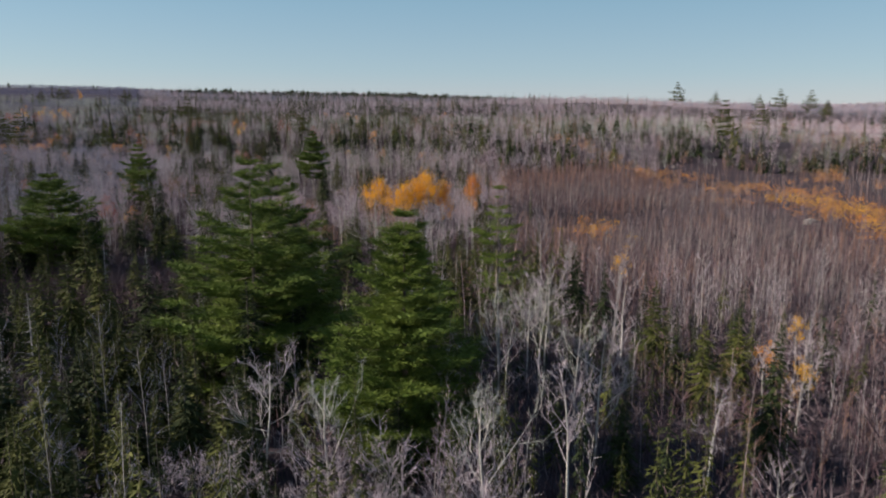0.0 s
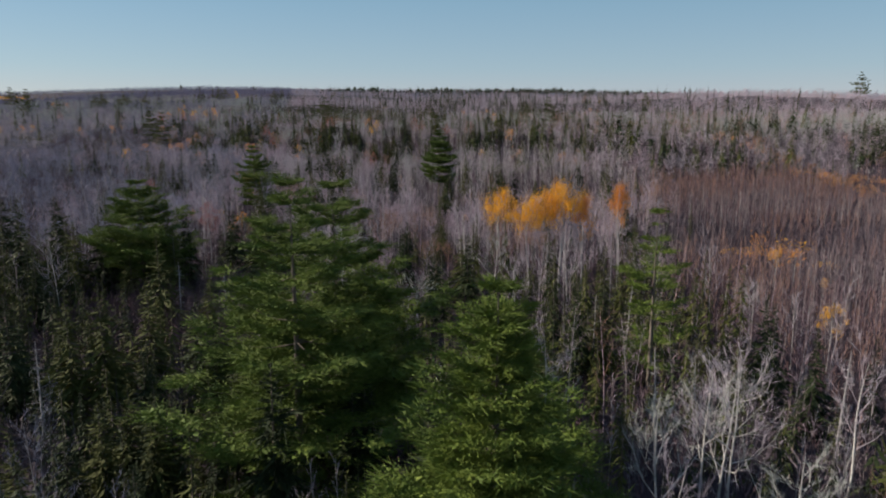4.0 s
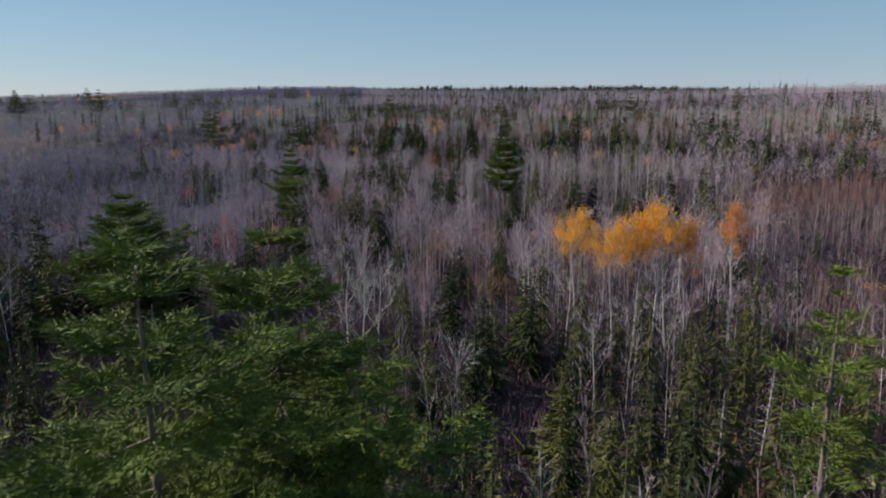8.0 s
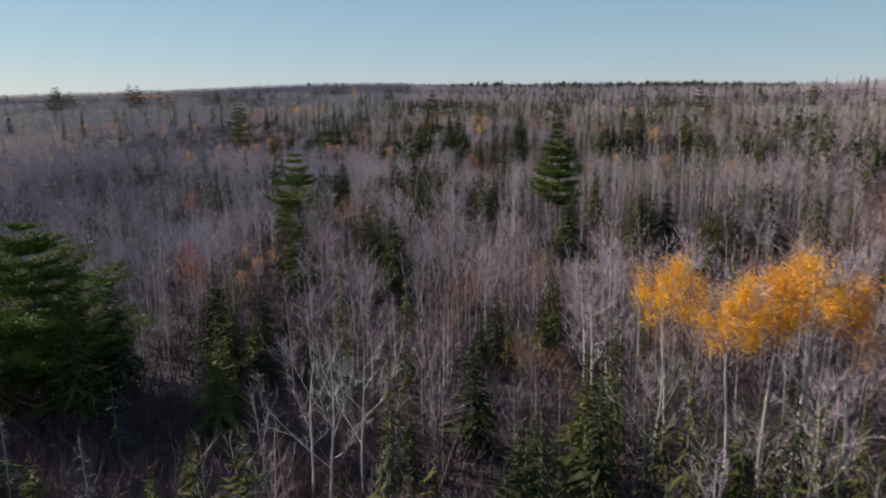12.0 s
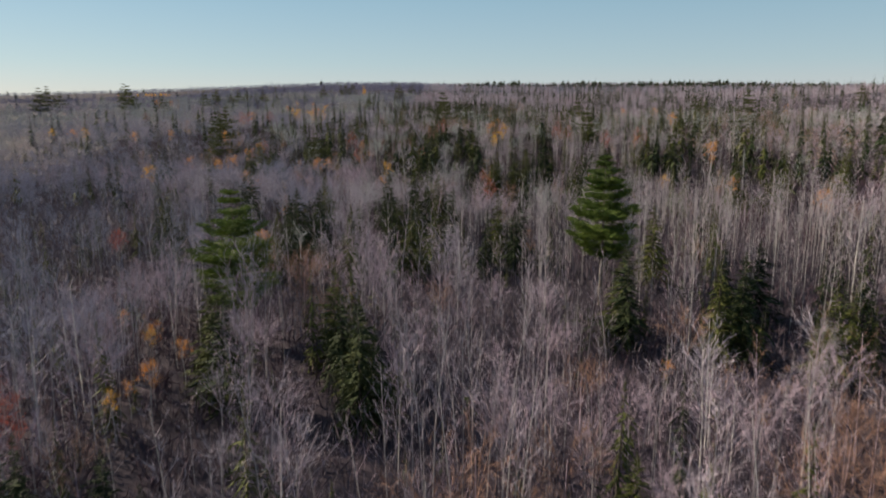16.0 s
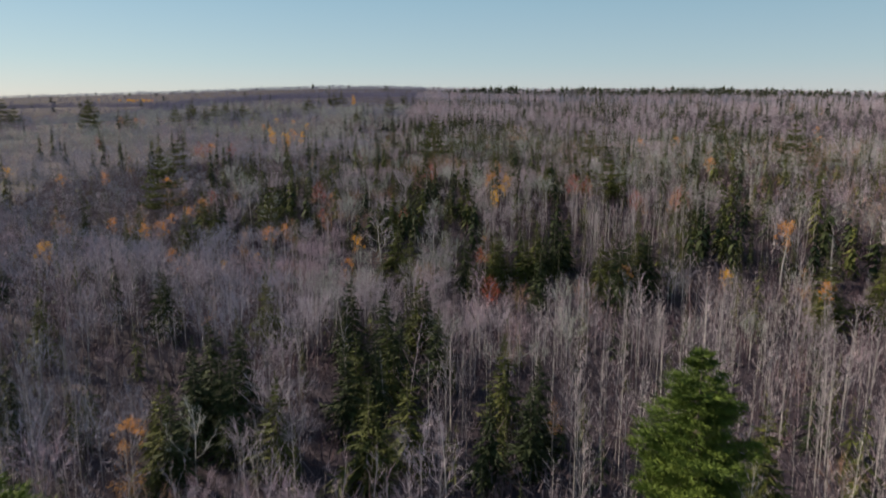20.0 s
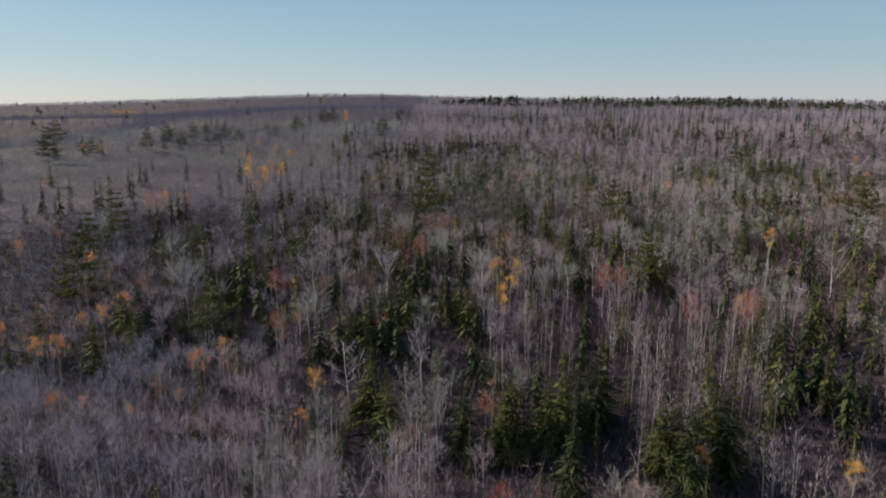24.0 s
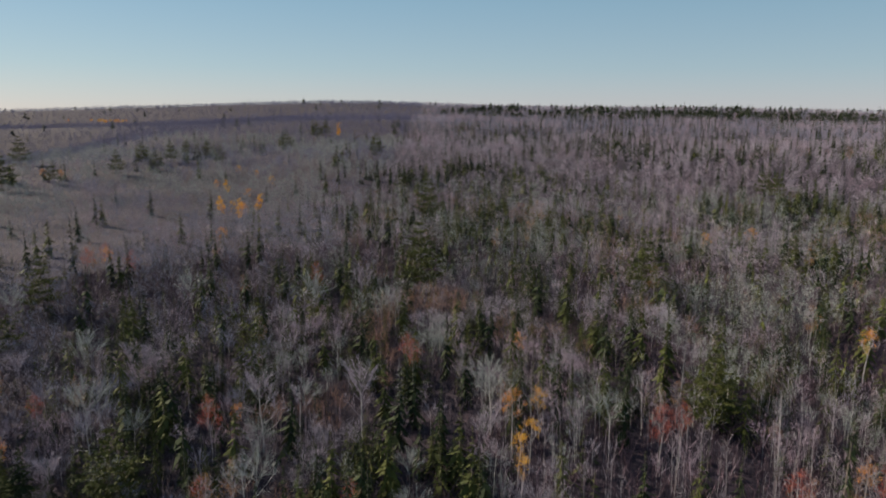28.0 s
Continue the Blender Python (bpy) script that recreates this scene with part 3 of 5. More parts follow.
def scatter(d0, d1, gap, seed):
    g = np.random.default_rng(seed)
    top = min(2400, 350 + d1)
    xs, ys = np.meshgrid(np.arange(max(-1.45 * top, -120 - d1), min(0.78 * top + 60, d1 + 10), gap), np.arange(22, top, gap))
    xs, ys = xs.ravel(), ys.ravel()
    xs, ys = xs + g.uniform(-0.48, 0.48, xs.size) * gap, ys + g.uniform(-0.48, 0.48, ys.size) * gap
    m = in_view(xs, ys)
    xs, ys = xs[m], ys[m]
    d = off_route(xs, ys)
    m = (d >= d0) & (d < d1)
    return xs[m], ys[m], g


# ---- where single trees stand: x, y, height ----
CONIFERS = [
    (-49.4, 98.7, 13), (-84.3, 136.5, 14), (28.4, 73.5, 11), (33.9, 77.6, 10), (20.2, 102.8, 12), (-21.6, 80.3, 14),
    (-16.4, 78.8, 13), (37.2, 85.4, 9), (15.8, 57.1, 9), (-22.1, 57.3, 13), (-3.6, 55.1, 9), (-49.2, 90.2, 15),
    (-19.7, 68.9, 15), (-17, 77.5, 13), (-34.9, 58.4, 14), (-27.7, 65, 9), (23.1, 98.5, 11), (20.5, 107.3, 12),
    (-51.9, 88.5, 14), (-40.8, 95, 13), (-63.9, 90.6, 14), (26.1, 84, 12), (-8.2, 66.2, 14), (-57.8, 87, 14),
    (-16.5, 97.6, 10), (-10.4, 111.9, 12), (-6, 105.6, 12), (0.1, 109.7, 13), (-20, 143.6, 12), (5.9, 233.8, 16),
]
CONIFERS += [
    (-1.7, 240.4, 15), (-21.7, 125.9, 11), (-3, 116.9, 11), (2.5, 110.9, 11), (-26.2, 112.9, 11), (-53.8, 138.5, 13),
    (-68.9, 156.5, 13), (-18, 138.4, 13), (-21.7, 130.8, 12), (-32.5, 124.3, 9), (-30.5, 145.9, 12), (9.4, 190.4, 14),
    (4.8, 236, 15), (-43.8, 123.5, 9), (-43.7, 119.3, 9), (-11.2, 123.7, 10), (-13.2, 220.1, 13), (-11.1, 221.8, 12),
    (-60.7, 149.3, 11), (-58.4, 151.4, 10), (-71.9, 160.1, 11), (-2.5, 239.2, 15),
]
SPIRES = [
    (-278.6, 413.8, 14.5), (-241.4, 412, 13.5), (-227, 391.1, 14.5), (-237.9, 411.8, 12.6), (-324.7, 512.3, 13.7), (-265.7, 466.9, 13.2),
    (-298.4, 522.2, 14.2), (-224.8, 437.4, 12.8), (-219.3, 446.2, 14.3), (-218, 450.3, 13.6), (-228.7, 490.1, 14.4), (-218.9, 488.5, 13.5),
    (-187.1, 420.7, 13.3), (-183.6, 425.1, 14.1), (-216.2, 504, 14.5), (-267.7, 629.9, 13.2), (-262.8, 634.8, 14.5), (-266.5, 661.7, 14.4),
    (-263.5, 663.5, 12.8), (-256.6, 673.9, 13.7), (-247.1, 669.7, 13.9), (-174, 391.1, 14.5), (-172.7, 391.3, 13.9), (-206.8, 383.8, 12.7),
    (-198.7, 378.4, 13.5), (-170.7, 358, 13.5), (-178.4, 383.8, 13.5), (-174.1, 367.3, 14.5), (-163.2, 361.4, 13.2), (-146.5, 389.6, 12.9),
]
SPIRES += [
    (-144.2, 404.6, 13.5), (-124.8, 368.8, 13.8), (-129.9, 367.5, 14.4), (-176.7, 555.4, 13.7), (-171.6, 545.9, 13), (-135.3, 613.5, 14.4),
    (-121.4, 556.1, 13.5), (-115.4, 531.6, 13.9), (-96.9, 497.2, 13.4), (-81.9, 620.9, 12.9), (-75.6, 597.4, 13.9), (-71.1, 590.3, 14.1),
    (-64.3, 594, 12.8), (-50.5, 645.4, 13.4), (-41.7, 666, 13.2), (-36.9, 661.9, 12.8), (-33.2, 635, 12.9), (-59.2, 514.4, 14.5),
    (-52.4, 507.2, 14.3), (-49.3, 499, 13.2), (-47, 500.4, 14), (-38.8, 495.5, 12.5), (-110.9, 425.1, 14.4), (-119.8, 433, 13.6),
    (-97.5, 400.3, 14.2), (-127.3, 409.9, 13), (-122.1, 402.3, 13.2), (-127.1, 389.2, 13.2), (-91.1, 405, 14.5), (-89.8, 374.1, 13.3),
]
SPIRES += [
    (-85.3, 389.4, 13.5), (-50.1, 450.8, 14.5), (-56.6, 437.1, 14.4), (-48.6, 427.3, 13.3), (-122.5, 335.3, 13.1), (-117.3, 338, 14.2),
    (-117.5, 363.2, 12.7), (-121.4, 340, 13.3), (-302.5, 410.4, 14.3), (-286.6, 404.6, 14.4), (-288.8, 425.1, 12.9), (-365, 464.3, 12.6),
    (-307.8, 457.6, 14.1), (-241.1, 374.5, 12.6), (-201.8, 384.8, 13.6), (-179, 435.8, 14.4), (-171, 425.1, 13.7), (-162.5, 335.5, 12.6),
    (-170, 325.3, 12.7), (-172.7, 317.2, 13.9), (-130.4, 332, 13.1), (-128, 334.7, 14.1), (-126, 335.2, 13.5), (-127.3, 341.5, 13.2),
    (-125.7, 342.8, 14), (-121.9, 344.6, 13), (-120.4, 349.8, 13.1), (-132.1, 385.4, 13.3), (-164.3, 353.3, 14.2), (-163.2, 350.1, 14.2),
]
SPIRES += [
    (-152.1, 383.5, 12.4), (-138.5, 379.9, 13), (-108.2, 315.8, 13.5), (-113.6, 320.7, 14.4), (-149.8, 676, 13.6), (-101.8, 493.9, 13.7),
    (-87.6, 500.6, 13.6), (-89.2, 603.6, 13.8), (-54.3, 605.3, 14.4), (-52.4, 585.7, 14.5), (-45.3, 650.9, 14.2), (-43.2, 631.5, 13.2),
    (-41.6, 489.1, 14.1), (-31.5, 507.3, 14.1), (-49.9, 439, 12.6), (-43.8, 440, 12.9), (-41.2, 410.6, 14.5), (-101, 409.6, 12.9),
    (-93.7, 408.6, 13.9), (-75.9, 384.6, 14.2), (-86, 402.5, 13.3), (-107.2, 349.9, 14), (-105.1, 348.7, 13.3), (-42.9, 369.7, 14.4),
    (-44.9, 363, 14.1), (-49.5, 356.9, 13.2), (-101.2, 336.5, 14.1), (-87.6, 331.6, 12.6), (-76.7, 333, 14.4), (-77, 327.9, 13.9),
]
SPIRES += [
    (-78.6, 328, 13.1), (-79.6, 325, 13.8), (-81.5, 323, 14.1), (-83.3, 320.5, 13.8), (-88.4, 319.2, 14.3), (-89.3, 318.4, 13.3),
    (-95.6, 316.6, 13.1), (-66.6, 319.2, 13.2), (-64.6, 319.7, 13), (-58.9, 322.8, 13.5), (-57.6, 321.2, 14.1), (-61.4, 318, 14.3),
    (-77.4, 311.8, 13.8), (-47.7, 343.1, 14.1), (-44.7, 345.6, 14.5), (-48.7, 339.7, 13.8), (-43.5, 341.8, 12.6), (-364.7, 427.6, 13.8),
    (-354.5, 430.9, 12.5), (-311.9, 398.4, 13.9), (-293.1, 433.3, 14.6), (-329, 485, 13.5), (-236.3, 413.5, 14.4), (-203.1, 406, 12.5),
    (-180.7, 330.6, 12.8), (-177.4, 329.1, 14.2), (-170.9, 329.3, 13.1), (-207.4, 316, 13.3), (-191, 319.7, 12.7), (-162.1, 339.3, 12.5),
]
SPIRES += [
    (-119.8, 278.8, 14), (-143.8, 278, 12.7), (-138.6, 273.9, 13.8), (-154, 344.4, 14.4), (-155.3, 353.8, 12.7), (-145.9, 347.2, 13.7),
    (-124.3, 362, 14.2), (-196, 484.2, 12.9), (-233.3, 593.3, 13.5), (-191.5, 432.9, 14), (-101.6, 278.5, 14.5), (-100.5, 273.6, 12.6),
    (-91.1, 283, 14.3), (-90.2, 284.2, 13.1), (-86.7, 266.6, 14.2), (-88.1, 265.3, 12.9), (-86.9, 259.3, 13.4), (-90.2, 259.5, 12.7),
    (-88.7, 253.9, 14.2), (-83.2, 273.1, 13.1), (-109.1, 248.1, 13.4), (-105.2, 243.8, 14.1), (-103.1, 246.2, 13.2), (-99.7, 244.8, 14.3),
    (-103, 235.7, 13.5), (-100.3, 234.4, 14.5), (-91.3, 242.2, 14.1), (-79.6, 243.8, 14.6), (-77.8, 250.3, 14), (-111.3, 355.8, 13.1),
]
SPIRES += [
    (-83.6, 332.5, 13), (-96.9, 330.4, 12.8), (-60.2, 321.4, 13.1), (-62.4, 315, 14.4), (-46.3, 398.2, 13.1), (-45, 343.7, 12.5),
    (-50.5, 344.2, 12.8), (-50.6, 335.8, 12.8), (-40.8, 341.6, 13), (-42, 334.5, 14.6), (-33.8, 427.6, 13.3), (-24.2, 344.8, 13.8),
    (-26.5, 336.1, 13.6), (-26.2, 317.8, 13.4), (-25.7, 313.1, 14.4), (-22.2, 387.1, 12.5), (-34.2, 375.1, 13.2), (-71.8, 711.3, 13.4),
    (-53.8, 708.9, 13.9), (-117.9, 462.5, 12.6), (-164.7, 723.6, 12.9), (-67, 250, 13.1), (-69.5, 263.4, 14.1), (-334.4, 363.5, 14),
    (-327.8, 369.8, 14.4), (-372.5, 409.2, 13.3), (-363.7, 434.1, 14.4), (-170.2, 348.6, 14.3), (-318.5, 648.4, 14.1), (-296.8, 618.7, 14.1),
]
SPIRES += [
    (-140.5, 354.7, 14.2), (-389.6, 618.3, 13.9), (-196.4, 282.4, 13), (-131.1, 234.2, 12.5), (-148.8, 256, 13.1), (-129.1, 235.6, 12.8),
    (-111.1, 253.7, 14), (-105.2, 253.6, 14.4), (-93.2, 275, 14.5), (-79.7, 189.7, 12.9), (-77.9, 188.2, 12.6), (-74.7, 186.6, 13.5),
    (-60.2, 190.1, 14.3), (-70, 201.5, 13.5), (-66.8, 197.6, 12.9), (-118.9, 378.1, 13.4), (-84.4, 354.4, 12.6), (-82.9, 343.9, 13.3),
    (-108.2, 889.7, 14.1), (-39.7, 362.8, 12.7), (-27.6, 435.1, 13.2), (-26.1, 382.6, 14), (-19.4, 339.6, 13), (-14.9, 340.4, 13.7),
    (-14.4, 326.7, 14), (-17.1, 318.2, 13.6), (-0.1, 402, 13.1), (-4.7, 343.5, 14), (-3, 346.8, 12.7), (-2.4, 330.4, 13.1),
]
SPIRES += [
    (-1, 328.7, 14.1), (-63.7, 259.5, 13.5), (-63, 253.7, 12.6), (-37.6, 250.3, 14.4), (-38.7, 227.5, 12.8), (-37.5, 222.2, 14.4),
    (-21.2, 239, 12.4), (-23.2, 225, 14.5), (-26, 223.3, 13.7), (54, 736.3, 13),
]
BIRCHES = [
    (6.1, 73.6, 13), (11.5, 79.7, 13), (22.3, 54.8, 10), (-8.9, 50.8, 12), (-14.1, 53, 12), (6.2, 67.1, 11),
    (10.1, 80.4, 12), (12.4, 80.9, 13), (22.6, 85.9, 12), (14.1, 71, 11), (-2.2, 86.8, 12), (-39.9, 132.3, 13),
    (-36.8, 135.2, 13), (-22.2, 160.1, 14), (-9.4, 130.8, 11), (-14.4, 145.7, 13), (-2.1, 144.3, 14), (-24.4, 167.5, 14),
    (-36.7, 130.3, 14), (-91.8, 244.3, 11), (-70.2, 244.6, 11), (-98.8, 236.4, 11), (-119, 322.2, 13), (-108.6, 330.4, 12),
    (-38.4, 393.5, 14), (-145.7, 353.8, 14), (-130.9, 361.3, 13), (-111.3, 370.1, 13), (-170.9, 341.2, 12), (-141.6, 358.9, 12),
]
BIRCHES += [
    (-136.5, 337.3, 12),
]
SNAGS = [
    (2.1, 110.5, 11), (6.3, 119.4, 11), (4.9, 142.1, 12), (-59.2, 120.7, 10), (-52.1, 121.8, 9), (-49.1, 80.9, 12),
    (22.4, 89.2, 12), (-43.7, 156.7, 12), (5.8, 235.9, 15), (-85.8, 259.8, 11), (-24.1, 327.7, 14), (-82.2, 386.2, 13),
    (-66.7, 376.5, 12), (-126.9, 367.8, 13), (7.3, 85.5, 12), (-52.6, 375.8, 13),
]
FAR_PINES = [
    (-440.1, 523.9, 21.4), (-435.9, 552.4, 13), (-432, 593.8, 15.1), (-461.4, 643.7, 14.9), (-432.7, 628, 13.2), (-483.7, 712.8, 13.7),
    (-458.8, 707.7, 15.7), (-424, 681.8, 12.3), (-158.3, 444.3, 20.1), (-225.5, 364.4, 16.1), (-96.2, 456.7, 16), (-451, 660.3, 14.9),
    (-438.4, 784, 17.2), (-465.5, 876.5, 17.6), (-472.1, 903.1, 17.2), (-329.3, 744, 17.1), (-76.7, 383.4, 14.2), (-24.2, 465.4, 18.3),
    (-60.5, 694.7, 15.5), (-158.8, 335, 13.9), (-489.1, 489.6, 20.5), (-523.1, 533.9, 16), (-241.5, 389.9, 15), (50.7, 726.1, 16),
    (-54.9, 682, 15), (146.7, 376.3, 22.3), (208, 470.5, 17.3), (399.2, 750.1, 19.2), (-202.3, 340.4, 18.5), (269.8, 836.6, 27),
]
FAR_PINES += [
    (313.3, 832.4, 19), (358.6, 820.6, 18.5), (375.9, 808.2, 25), (406.1, 798, 25), (408.6, 767.8, 17.1), (-521.6, 596.7, 20),
    (-553.4, 547.5, 19.9),
]
GOLD_TREES = [
    (-289.1, 517.8, 11.8), (-282.5, 517.9, 11), (-266.1, 504.2, 11.8), (-289.5, 546.9, 10.3), (-468, 924.3, 13.2), (-420.8, 545.3, 10.8),
    (-102.1, 361.8, 9.4), (-101.1, 354.1, 8.5), (-302.4, 554.8, 11.1), (-145, 310.1, 6), (-149.2, 303.1, 5.9), (-120.3, 309.4, 8.4),
    (-102.9, 358.5, 8.8), (-182.9, 284.4, 11.8), (-157.8, 296.5, 9.6), (-122.5, 317.5, 10.4), (-364.1, 625.3, 11.2), (-340, 611.7, 11.4),
    (-317.9, 595.8, 11.8), (-102.6, 368.8, 10.4), (-61.2, 315.4, 9), (-42.9, 317.8, 9), (-91.6, 192.6, 6), (-92.5, 194.2, 6.4),
    (-305.9, 352.1, 10.7), (-285.7, 351.9, 10.5), (-288.1, 347.3, 11), (29.7, 115.1, 9.6), (43.8, 83.6, 8.6), (34.3, 71.7, 8.6),
]
GOLD_TREES += [
    (35.5, 66.4, 8.6), (35.5, 165.4, 8.6), (38.6, 164.2, 8.6), (41, 155, 5), (53, 102, 4), (43, 89, 4),
    (44, 83, 4),
]
ORANGE_TREES = [
    (-333.4, 568.2, 11.8), (-251.9, 415.6, 11), (-246.5, 415, 11.8), (-152.5, 356.1, 7.5), (-159.4, 356.4, 8.1), (-83.4, 506.7, 10.8),
    (-69.7, 521.5, 11.5), (-53.8, 496, 10.4), (-56.5, 367.1, 8.5), (-430.3, 541.5, 11.1), (-413.1, 544.1, 11.7), (-240.7, 459.7, 11),
    (-207.8, 348.1, 10.9), (-197.7, 327.7, 9.4), (-185.5, 326.1, 8.6), (-180.1, 326.3, 10.8), (-157.8, 322.9, 7.5), (-147, 323.7, 8.5),
    (-156, 296.3, 5.7), (-149.9, 306.9, 6.1), (-158.6, 302.1, 6.2), (-50.6, 412.7, 11.8), (8.6, 742.6, 11.3), (-2.9, 601.2, 10.4),
    (-253.8, 348.1, 11), (-195.9, 336.2, 11), (-179, 330.6, 11.8), (-194.3, 313.7, 10.7), (-192.6, 317.3, 10.5), (-179.6, 310.4, 11),
]
ORANGE_TREES += [
    (-176.1, 312.1, 11.2), (-131, 278, 8.6), (-129.3, 274.1, 6.1), (-145.2, 315.3, 10.6), (-141.1, 318.2, 11.8), (0.3, 667.5, 11),
    (-32.5, 330.6, 14.4), (-29.8, 316.1, 11), (-26.2, 312.2, 10.5), (-238.7, 352.4, 11.3), (-246.6, 371.2, 11.5), (-103.9, 199.6, 5.7),
    (-80.8, 181.6, 7), (-83, 184.2, 5.9), (-83.4, 181.1, 4.7), (-104.4, 232.2, 10.5), (-98.4, 226.1, 11.8), (-105.8, 364.7, 11.7),
    (-112.5, 390.5, 10.8), (-30.1, 229.2, 4.6), (-30.8, 209.4, 5.3), (-8.8, 291.1, 11.1),
]
TAN_TREES = [
    (-84.7, 378.8, 8), (-80.2, 377.3, 7), (-82.3, 381.8, 8.5), (-55.9, 370.4, 8), (-57.7, 366.7, 7), (-63.5, 362.3, 8), (-268, 428.5, 9), (-198.4, 416.8, 9),
    (-226.7, 439.6, 11.8), (-149.8, 542.2, 14), (-143.9, 512.1, 15.1), (-147.2, 541.2, 13.1), (-59, 424.8, 11.2), (-169.4, 385.5, 8.8),
    (-93.5, 450.1, 11.5), (-141, 498.5, 10.4), (-147.4, 483.5, 11.7), (-138.9, 331.3, 9.1), (-120.3, 566.9, 11), (-130.5, 332, 8.9),
    (-192.7, 321.6, 11.5), (-139, 337.8, 10.8), (-92.1, 320.6, 11.8), (-61.3, 258.1, 8.5), (-141, 334.6, 10.4), (-147, 307.9, 11.2),
    (-214.5, 313.4, 11.4), (-206.3, 308.9, 11.8), (-199.9, 346.2, 11.3), (-199.5, 342.5, 10.4), (4.1, 371.7, 11), (-18.3, 210.6, 6),
    (-20.8, 202.3, 6), (-182.5, 349, 10.7),
]
RUSTS = [
    (-180.6, 425.9, 11.8), (-187, 344.5, 9), (-80.9, 372.7, 9.7), (-134.1, 385.6, 10.3), (-130.8, 381, 11.2), (-122.7, 342.9, 7.8),
    (-143.5, 336, 8.4), (-344.8, 444.8, 10.4), (-251, 412.5, 11.7), (-254.3, 422, 11.1), (-152.9, 349.7, 11.7), (-94.1, 323.2, 8),
    (-65.6, 359.1, 10.9), (-54.5, 362.7, 11.5), (-55.5, 358.1, 11.9), (-83.5, 367.7, 11.8), (-235.5, 413.9, 11.8), (-82.5, 295.9, 11.4),
    (-135.4, 228.9, 8.6), (-136.3, 228.5, 8.2),
]
GOLDS = [(-14.2, 151.0, 19.2), (-8.9, 147.2, 18.6), (-6.0, 149.5, 19.4), (-3.4, 147.8, 21.6), (0.3, 149.6, 18.8), (7.0, 165.0, 19.6)]
OLD_PINES = [(-20.8, 75.5, 27.0), (-21.0, 85.0, 26.2), (-3.4, 60.7, 23.0), (-77.4, 138.3, 20.6), (8.3, 105.5, 21.6), (-88.1, 205.0, 21.8), (-43.9, 238.4, 23.6)]
CONIFERS += [(-61.2, 149.6, 11), (-60.4, 152.6, 9), (-66.2, 162.7, 10), (-62.0, 193.5, 13), (-59.7, 192.7, 10), (-35.9, 169.2, 10), (-29.8, 175.9, 11), (-30.8, 172.8, 9), (-26.0, 238.6, 12), (-23.1, 232.9, 11), (-11.6, 224.9, 12), (-8.8, 225.0, 11), (-62.7, 162.8, 8), (-36.4, 165.3, 8)]
CONIFERS += [(-72.5, 139.5, 15), (-69.5, 136, 13), (-82, 137, 14), (-75, 131.5, 11), (-71, 143, 14)]
SINGLES = np.array(CONIFERS + SPIRES + BIRCHES + GOLDS + OLD_PINES + GOLD_TREES + ORANGE_TREES + TAN_TREES + RUSTS, float)


def clear_of_singles(x, y, gap=2.6):
    ok = np.ones(len(x), bool)
    for sx, sy, h in SINGLES:
        ok &= np.hypot(x - sx, y - sy) > (gap if h < 20 else gap * 1.6)
    for sx, sy, h in CONIFERS + SPIRES + OLD_PINES:
        # a little open on the side of the route
        ok &= ~((np.abs(x - sx - 0.3 * (sy - y)) < (1.7 if sy < 130 else 2.8)) & (y < sy) & (y > sy - (6 if sy < 130 else 19)))
    return ok


# kinds for the joined woods, from rich to plain
NEAR_POLE = [thin_tree(15, 16, 10, 0.46, 0.09, 1.5, 0.022, 0.0036), thin_tree(16, 15, 10, 0.50, 0.085, 1.6, 0.022, 0.0034), thin_tree(14, 16, 10, 0.42, 0.095, 1.4, 0.022, 0.0036)]
NEAR_BARE = [thin_tree(15, 18, 11, 0.30, 0.115, 1.4, 0.018, 0.0036), thin_tree(16, 18, 11, 0.36, 0.105, 1.5, 0.018, 0.0034), thin_tree(13, 18, 11, 0.26, 0.13, 1.2, 0.018, 0.0038), thin_tree(14, 18, 11, 0.32, 0.12, 1.4, 0.018, 0.0036)]
NEAR_ROUND = [thin_tree(12, 20, 11, 0.30, 0.19, 0.9, 0.03, 0.006), thin_tree(13, 20, 11, 0.34, 0.18, 1.0, 0.03, 0.006)]
NEAR_DOME = [round_tree(12, 15, 340, 0.027, 0.006), round_tree(11, 16, 350, 0.027, 0.006, plump=0.33), round_tree(13, 15, 340, 0.027, 0.006, plump=0.26)]
MID_DOME = [haze_tree(12, 105, 0.22, 0.31, 0.1, 0.12, 0.007, 0.5), haze_tree(11, 105, 0.2, 0.35, 0.1, 0.12, 0.007, 0.55)]
MID_POLE = [haze_tree(15, 72, 0.42, 0.085, 0.09, 0.10, 0.0062), haze_tree(14, 72, 0.45, 0.085, 0.09, 0.10, 0.0062)]
MID_BARE = [haze_tree(14, 80, 0.34, 0.13, 0.092, 0.095, 0.0055), haze_tree(13, 80, 0.36, 0.14, 0.092, 0.095, 0.0055), haze_tree(12, 80, 0.30, 0.15, 0.092, 0.10, 0.0055)]
MID_ROUND = [round_tree(12, 9, 90, 0.06, plump=0.24), haze_tree(13, 80, 0.3, 0.19, 0.052, 0.10, 0.007)]
FAR_BARE = [haze_tree(11, 84, 0.15, 0.33, 0.21, 0.13, 0.009, 0.7), haze_tree(10, 84, 0.15, 0.37, 0.21, 0.13, 0.009, 0.7), haze_tree(12, 84, 0.2, 0.28, 0.21, 0.13, 0.009, 0.7)]
LAST_BARE = [haze_tree(12, 52, 0.1, 0.46, 0.5, 0.14, 0.012, 0.9), haze_tree(11, 52, 0.1, 0.5, 0.5, 0.14, 0.012, 0.9)]
